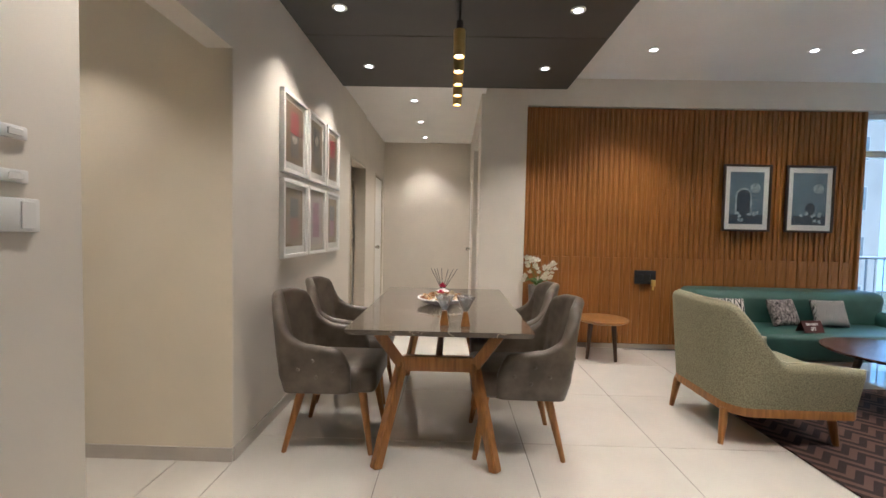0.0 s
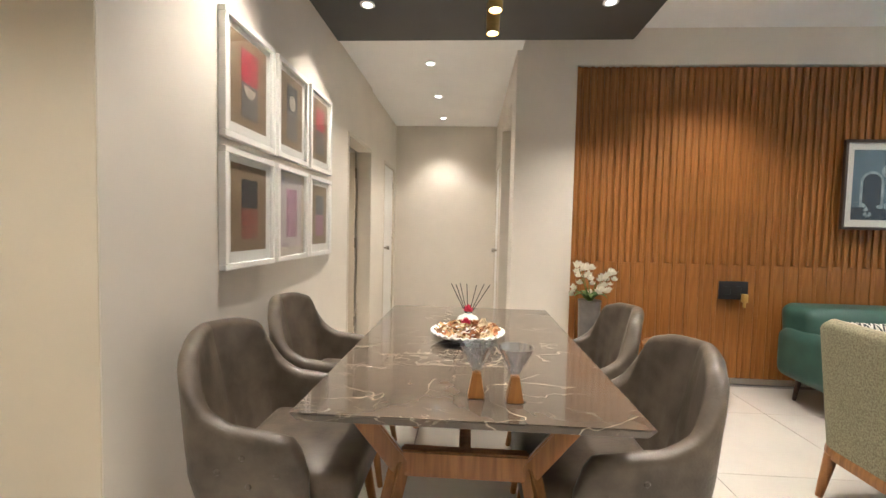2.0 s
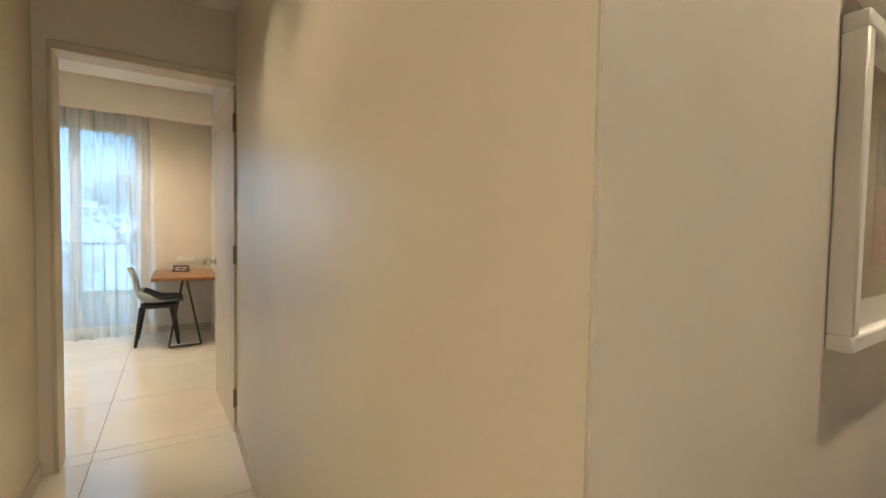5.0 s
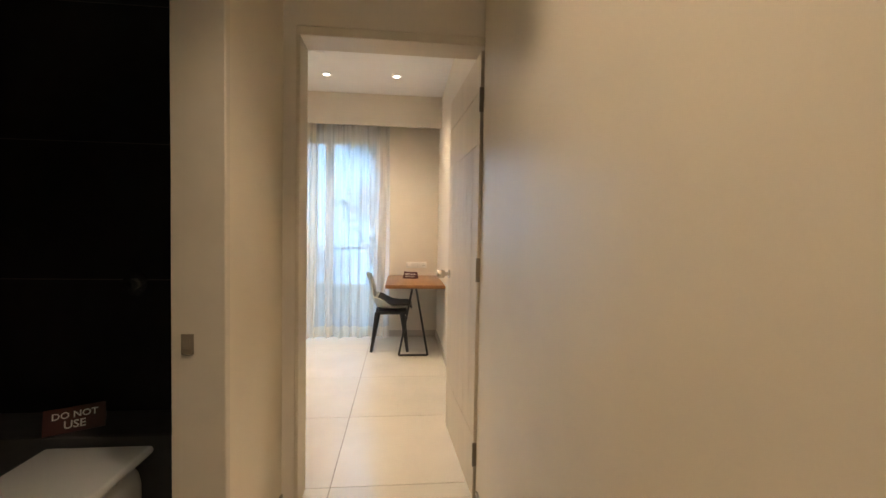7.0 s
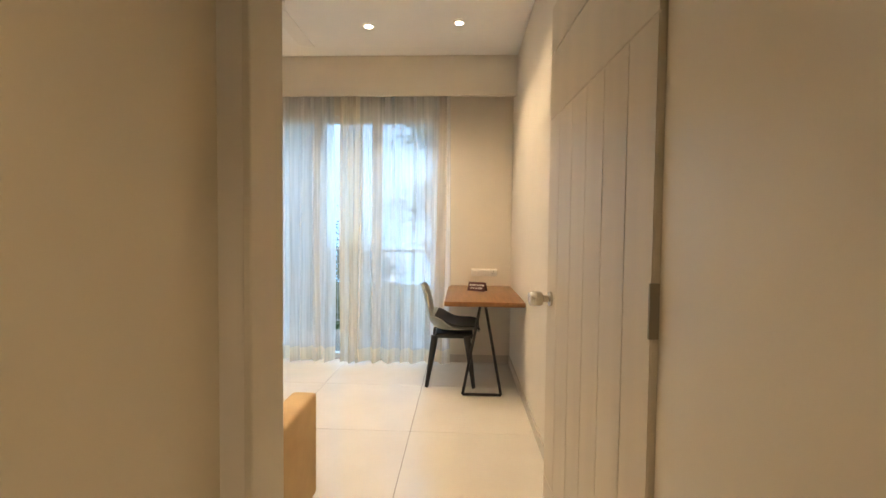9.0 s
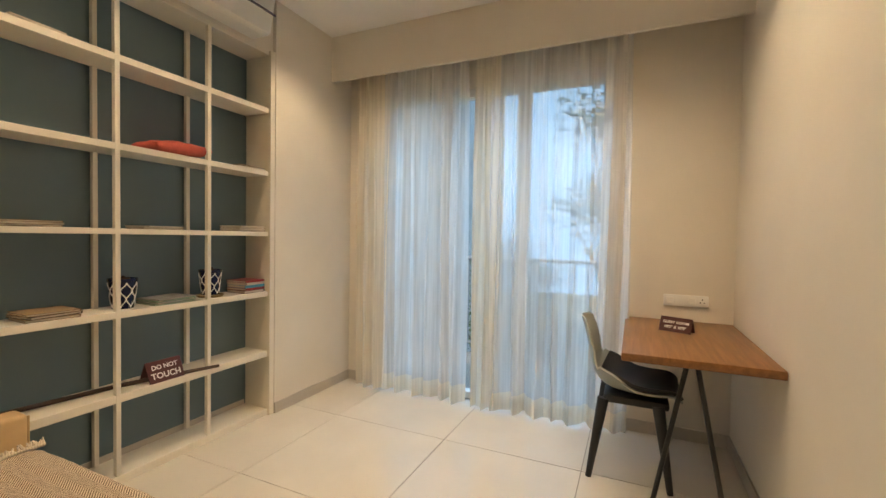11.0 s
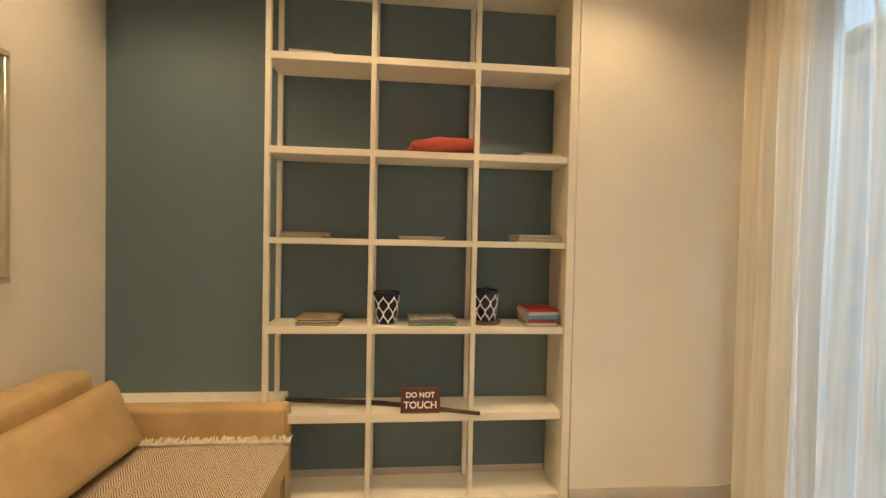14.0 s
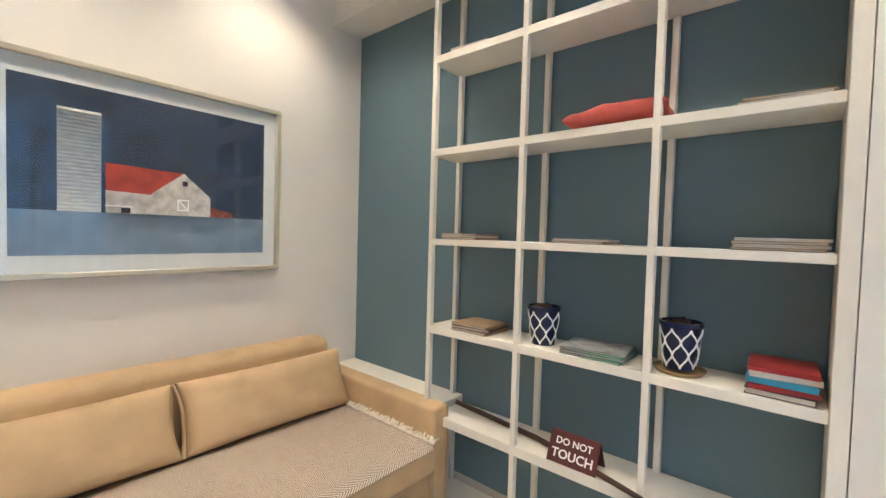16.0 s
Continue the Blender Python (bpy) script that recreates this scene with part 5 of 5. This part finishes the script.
# things on the shelves
def book(x0, x1, y0, y1, z, h, cover, turn, label, name="book"):
    ob = thing(name, (0, 0, 0), label, "book", "books on the shelf")
    w, d = (x1 - x0) / 2, (y1 - y0) / 2
    part("page_block", boxes((-w + 0.003, w - 0.003, -d + 0.003, d - 0.003, 0.002, h - 0.002)), M_paper, ob, smooth=False)
    part("cover", boxes((-w, w, -d, d, 0, 0.002), (-w, w, -d, d, h - 0.002, h), (-w, w, d - 0.003, d, 0, h) if cover in (M_red, M_blue) else (-w, -w + 0.003, -d, d, 0, h)), cover, ob, smooth=False)
    ob.matrix_world = pose((x0 + x1) / 2, (y0 + y1) / 2, z, 0, 0, turn)
    return ob


def stack(xc, z, w, covers, heights, rot, label):
    for i, (c, h) in enumerate(zip(covers, heights)):
        book(xc - w / 2, xc + w / 2, -0.86, -0.69, z, h, c, rot * (1 if i % 2 else -0.6) + i, label)
        z += h + 0.0006


stack(-5.885, 0.851, 0.155, (M_brown, M_red, M_blue, M_paper, M_red), (0.018, 0.015, 0.018, 0.015, 0.013), 3, "paperback book in a small colourful stack")
stack(-5.86, 1.253, 0.21, (M_kraft, M_paper, M_kraft, M_paper), (0.008, 0.008, 0.009, 0.008), 3, "thin pale magazine lying in a pile")
stack(-5.30, 1.253, 0.20, (M_kraft, M_paper), (0.008, 0.008), 6, "thin kraft notebook lying on the shelf")
stack(-4.76, 1.253, 0.20, (M_kraft, M_paper, M_kraft), (0.009, 0.008, 0.008), 5, "thin kraft notebook lying on the shelf")
stack(-5.86, 1.661, 0.20, (M_paper, M_kraft), (0.007, 0.007), 4, "thin pale magazine lying on the shelf")
stack(-4.78, 2.081, 0.19, (M_paper, M_paper), (0.006, 0.006), 3, "thin white booklet lying on the shelf")
stack(-4.83, 0.851, 0.19, (M_kraft, M_brown, M_kraft), (0.012, 0.012, 0.010), 5, "brown leather notebook lying in a pile")
stack(-5.36, 0.851, 0.22, (M_greenbk, M_grey, M_greenbk, M_grey), (0.008, 0.008, 0.007, 0.007), 4, "glossy magazine lying in a pile")

bm = cushion(0.34, 0.20, 0.075, 16)
for v in bm.verts:
    v.co.z += 0.012 * noise.noise((v.co.x * 14, v.co.y * 14, 0))
bm.transform(pose(-5.40, -0.775, 1.661 + 0.038, 0, 4, 6))
solo("fabric_pouch", bm, M_coral, "crumpled coral fabric pouch lying on the shelf", "pouch")


def trellis_pot(x, saucer):
    y, z = -0.775, 0.851 + (0.014 if saucer else 0)
    ob = thing("patterned_pot", (x, y, z), "navy pot with a white trellis pattern and dry soil", "pot", "patterned pots")
    def rad(h):
        return 0.046 + 0.015 * h / 0.135
    part("pot", lathe([(0.0005, 0), (0.046, 0), (0.061, 0.135), (0.064, 0.137), (0.064, 0.150), (0.057, 0.150), (0.055, 0.13), (0.0005, 0.128)], 36, (x, y, z)), M_navy, ob)
    bm = bmesh.new()
    n = 7
    for k in range(n):
        for r in range(3):
            for s in (-1, 1):
                prev = None
                for i in range(9):
                    t = i / 8
                    h = 0.005 + 0.042 * (r + t)
                    a = 2 * math.pi * (k + 0.5 * (r % 2) + s * (0.5 * t - 0.045 * math.sin(2 * math.pi * t))) / n
                    p = Vector((x + (rad(h) + 0.0006) * math.cos(a), y + (rad(h) + 0.0006) * math.sin(a), z + h))
                    if prev is not None:
                        rod(bm, prev, p, 0.003, n=5)
                    prev = p
    part("trellis_pattern", bm, M_letter, ob, "white quatrefoil trellis lines")
    rn = random.Random(int(-x * 100))
    bm = bmesh.new()
    for i in range(40):
        a, r = rn.uniform(0, 6.28), 0.045 * rn.random() ** 0.5
        bmesh.ops.create_icosphere(bm, subdivisions=1, radius=rn.uniform(0.007, 0.014), matrix=Matrix.Translation((x + r * math.cos(a), y + r * math.sin(a), z + 0.135 + rn.uniform(0, 0.03) * (1 - r / 0.05))))
    part("soil", bm, M_soil, ob, "dry brown soil lumps")
    if saucer:
        solo("pot_saucer", lathe([(0.0005, 0), (0.07, 0), (0.078, 0.012), (0.074, 0.013), (0.066, 0.005), (0.0005, 0.005)], 36, (x, y, 0.851)), mat("gold_saucer", (0.30, 0.21, 0.09), 0.4, 0.3), "golden saucer under the patterned pot", "saucer")


trellis_pot(-5.14, False)
trellis_pot(-5.625, True)
solo("walking_cane", rods(((-4.625, -0.85, 0.456), (-5.12, -0.785, 0.456), 0.011), ((-5.12, -0.785, 0.456), (-5.30, -0.735, 0.4555), 0.011), ((-5.30, -0.735, 0.4555), (-5.585, -0.645, 0.4535), 0.011, 0.009)), M_brown, "dark wooden cane lying on the lowest shelf", "cane")
tent_sign((-5.31, -0.73, 0.445), 180, 0.185, 0.105, (("DO NOT", 0.034, 0.75), ("TOUCH", 0.044, 0.32)), "maroon folded card reading DO NOT TOUCH on the shelf")

# ---- sofa bed ----
sb = thing("sofa_bed", (-4.22, 0.1, 0), "tan suede sofa bed against the bedroom wall", "sofa")
part("base", boxes((-4.70, -3.86, -0.62, 0.88, 0.04, 0.30), bevel=0.012), M_tan, sb)
part("seat", boxes((-4.735, -3.90, -0.62, 0.89, 0.22, 0.352), bevel=0.03, seg=4), M_tan, sb)
bm = boxes((-3.96, -3.80, -0.60, 0.95, 0.05, 0.695), bevel=0.05, seg=5)
part("backrest", bm, M_tan, sb)
for a, b in ((-0.72, -0.615), (0.885, 1.0)):
    part("armrest", boxes((-4.71, -3.82, a, b, 0.03, 0.503), bevel=0.018, seg=3), M_tan, sb)
    part("edge_piping", rods(((-4.712, a + 0.012, 0.05), (-4.712, a + 0.012, 0.49), 0.005), ((-4.712, b - 0.012, 0.05), (-4.712, b - 0.012, 0.49), 0.005), n=8), M_tan, sb)
for x in (-4.6, -3.95):
    for y in (-0.7, 0.9):
        part("foot", boxes((x - 0.03, x + 0.03, y - 0.03, y + 0.03, 0, 0.04)), M_black, sb)
for yc, cw in ((-0.215, 0.78), (0.53, 0.68)):
    m = Matrix.Translation((-4.055, yc, 0.5)) @ Matrix.Rotation(radians(90), 4, "Z") @ Matrix.Rotation(radians(-66), 4, "X") @ Matrix.Rotation(radians(180), 4, "Z")
    bm = cushion(cw, 0.295, 0.16, 22, 0.55)
    bm.transform(m)
    c = thing("bolster_cushion", (-4.05, yc, 0.4), "tan suede bolster cushion leaning on the sofa back", "cushion", "sofa bed cushions")
    part("cushion_body", bm, M_tan, c)
    for s in (-1, 1):
        edge = [m @ Vector((s * (cw / 2 * (1 - 0.05 * (1 - v * v)) + 0.004), v * 0.146, 0.006 * math.sin(4 * v))) for v in (k / 8 - 1 for k in range(17))]
        bm = bmesh.new()
        for p, q in zip(edge, edge[1:]):
            rod(bm, p, q, 0.007, n=8)
        part("seam_piping", bm, M_tan, c, "sewn flange seam")
thr = thing("throw_blanket", (-4.35, 0.1, 0.4), "brown and cream herringbone throw spread over the sofa", "blanket")


def drapefn(u, v):
    y = -0.585 + 1.44 * u
    x = -4.74 + 0.60 * v
    z = 0.362 + 0.006 * noise.noise((x * 7, y * 7, 0)) + 0.004 * noise.noise((x * 20, y * 20, 3))
    if v < 0.06:
        z -= 0.02 * (0.06 - v) / 0.06
    return (x, y, z)


part("cloth", surface(drapefn, 60, 26, 0.004), M_throw, thr)
rnd = random.Random(3)
bm = bmesh.new()
for i in range(70):
    x = -4.74 + 0.60 * i / 69
    for k in range(3):
        rod(bm, (x + rnd.uniform(-0.005, 0.005), -0.575, 0.369), (x + rnd.uniform(-0.012, 0.012), -0.606 + rnd.uniform(-0.004, 0.012), 0.379 + rnd.uniform(-0.008, 0.014)), 0.005, 0.003, 5)
    bmesh.ops.create_icosphere(bm, subdivisions=1, radius=0.009, matrix=Matrix.Translation((x, -0.58, 0.371)))
part("fringe", bm, M_fringe, thr, "knotted cream fringe")

# ---- desk and chair ----
desk = thing("study_desk", (-6.36, 1.83, 0), "oak laminate wall desk on black trestle legs", "desk")
part("desktop", boxes((-6.855, -5.865, 1.538, 2.128, 0.708, 0.745), bevel=0.006, seg=2), M_desk, desk)
for x in (-6.01,):
    for y in (1.68, 1.972):
        part("leg", rods(((x, y, 0.012), (x, 1.826 + (y - 1.826) * 0.12, 0.705), 0.011), n=10), M_black, desk)
    part("foot_bar", rods(((x, 1.68, 0.012), (x, 1.972, 0.012), 0.011), n=10), M_black, desk)
    part("bracket", boxes((x - 0.015, x + 0.015, 1.79, 1.86, 0.698, 0.709)), M_black, desk)
tent_sign((-6.48, 1.80, 0.7455), 66, 0.16, 0.075, (("GUEST ROOM", 0.021, 0.70), ('10\'0" X 10\'0"', 0.021, 0.34)), "maroon folded card reading GUEST ROOM on the desk")
sw = thing("switch_board", (-6.86, 1.876, 0.83), "white socket and switch plate above the desk", "switch")
part("plate", boxes((-6.86, -6.848, 1.755, 1.998, 0.835, 0.905), bevel=0.004), M_plastic, sw)
for y in (1.79, 1.91):
    part("rocker", boxes((-6.849, -6.844, y - 0.02, y + 0.02, 0.85, 0.89), bevel=0.002, seg=1), M_white, sw)
bm = bmesh.new()
for dy, dz in ((0, 0.012), (-0.01, -0.006), (0.01, -0.006)):
    rod(bm, (-6.849, 1.965 + dy, 0.87 + dz), (-6.8465, 1.965 + dy, 0.87 + dz), 0.004, n=8)
part("socket_holes", bm, M_black, sw)

chs = thing("shell_chair", (-6.37, 1.56, 0), "grey plastic shell chair with a black seat pad and legs", "chair")


def shell_line(v):
    """Side profile of the shell from the seat's front edge to the top of the back."""
    pts = ((1.835, 0.432), (1.79, 0.452), (1.68, 0.443), (1.56, 0.432), (1.46, 0.442), (1.395, 0.485), (1.36, 0.56), (1.338, 0.65), (1.315, 0.74), (1.285, 0.815))
    k = min(v * (len(pts) - 1), len(pts) - 1.001)
    i, t = int(k), k - int(k)
    p = [pts[min(max(i + d, 0), len(pts) - 1)] for d in (-1, 0, 1, 2)]
    return [0.5 * (2 * p[1][c] + (p[2][c] - p[0][c]) * t + (2 * p[0][c] - 5 * p[1][c] + 4 * p[2][c] - p[3][c]) * t * t + (3 * p[1][c] - p[0][c] - 3 * p[2][c] + p[3][c]) * t ** 3) for c in (0, 1)]


def shellfn(u, v, inset=1.0, lift=0.0):
    w = (u - 0.5) * 2 * inset
    y, z = shell_line(v)
    y = 1.57 + (y - 1.57) * 0.9
    hw = 0.195 + 0.03 * math.exp(-((v - 0.42) / 0.2) ** 2) - 0.035 * max(0, v - 0.55) / 0.45
    if v > 0.9:
        hw *= (1 - ((v - 0.9) / 0.1) ** 2 * 0.28)
    curl = w * w
    bucket = math.exp(-((v - 0.48) / 0.17) ** 2)
    return (-6.37 + w * hw, y + curl * (0.035 * (v > 0.6) * min(1, (v - 0.6) * 6) + 0.055 * bucket), z + curl * (0.02 * (v < 0.6) + 0.075 * bucket) + lift)


part("shell", surface(shellfn, 22, 44, 0.010), M_shell, chs, "pale grey moulded shell")
part("seat_pad", surface(lambda u, v: shellfn(u, 0.015 + 0.535 * v, 0.95, 0.010 + 0.012 * math.sin(math.pi * v)), 16, 20, 0.016), M_blackp, chs, "black seat pad")
part("under_frame", boxes((-6.52, -6.22, 1.45, 1.76, 0.385, 0.425), bevel=0.012, seg=2), M_blackp, chs)
for sx in (-1, 1):
    for y0, y1 in ((1.45, 1.39), (1.71, 1.77)):
        part("leg", rods(((-6.37 + sx * 0.14, y0, 0.405), (-6.37 + sx * 0.20, y1, 0.0), 0.030, 0.015), n=12), M_blackp, chs)

# ---- floor tiles ----
def tiles(x0, x1, y0, y1, ox, oy, step=0.8, gap=0.0035, skip=()):
    i = math.floor((x0 - ox) / step)
    while ox + i * step < x1:
        j = math.floor((y0 - oy) / step)
        while oy + j * step < y1:
            a, b = max(x0, ox + i * step + gap / 2), min(x1, ox + (i + 1) * step - gap / 2)
            c, d = max(y0, oy + j * step + gap / 2), min(y1, oy + (j + 1) * step - gap / 2)
            if b - a > 0.01 and d - c > 0.01:
                ob = new("tile", mesh_of("tile", boxes((a, b, c, d, -0.0045, 0.0), bevel=0.0012, seg=1), M_tile, False))
                ob.parent = FLOOR
            j += 1
        i += 1


tiles(-1.098, 6.4, -2.6, 4.50, 1.325, 2.336, 0.81)
tiles(-1.12, 2.0, 4.503, 7.17, 1.325, 2.336, 0.81)
tiles(-3.68, -1.101, 1.02, 2.05, -4.6, -0.249)
tiles(-6.86, -3.683, -0.93, 2.13, -6.2, -0.249)
tiles(-2.6, -1.12, 4.3, 6.1, 1.325, 2.336)
tiles(-3.64, -2.0, -0.4, 1.017, -4.6, -0.249)
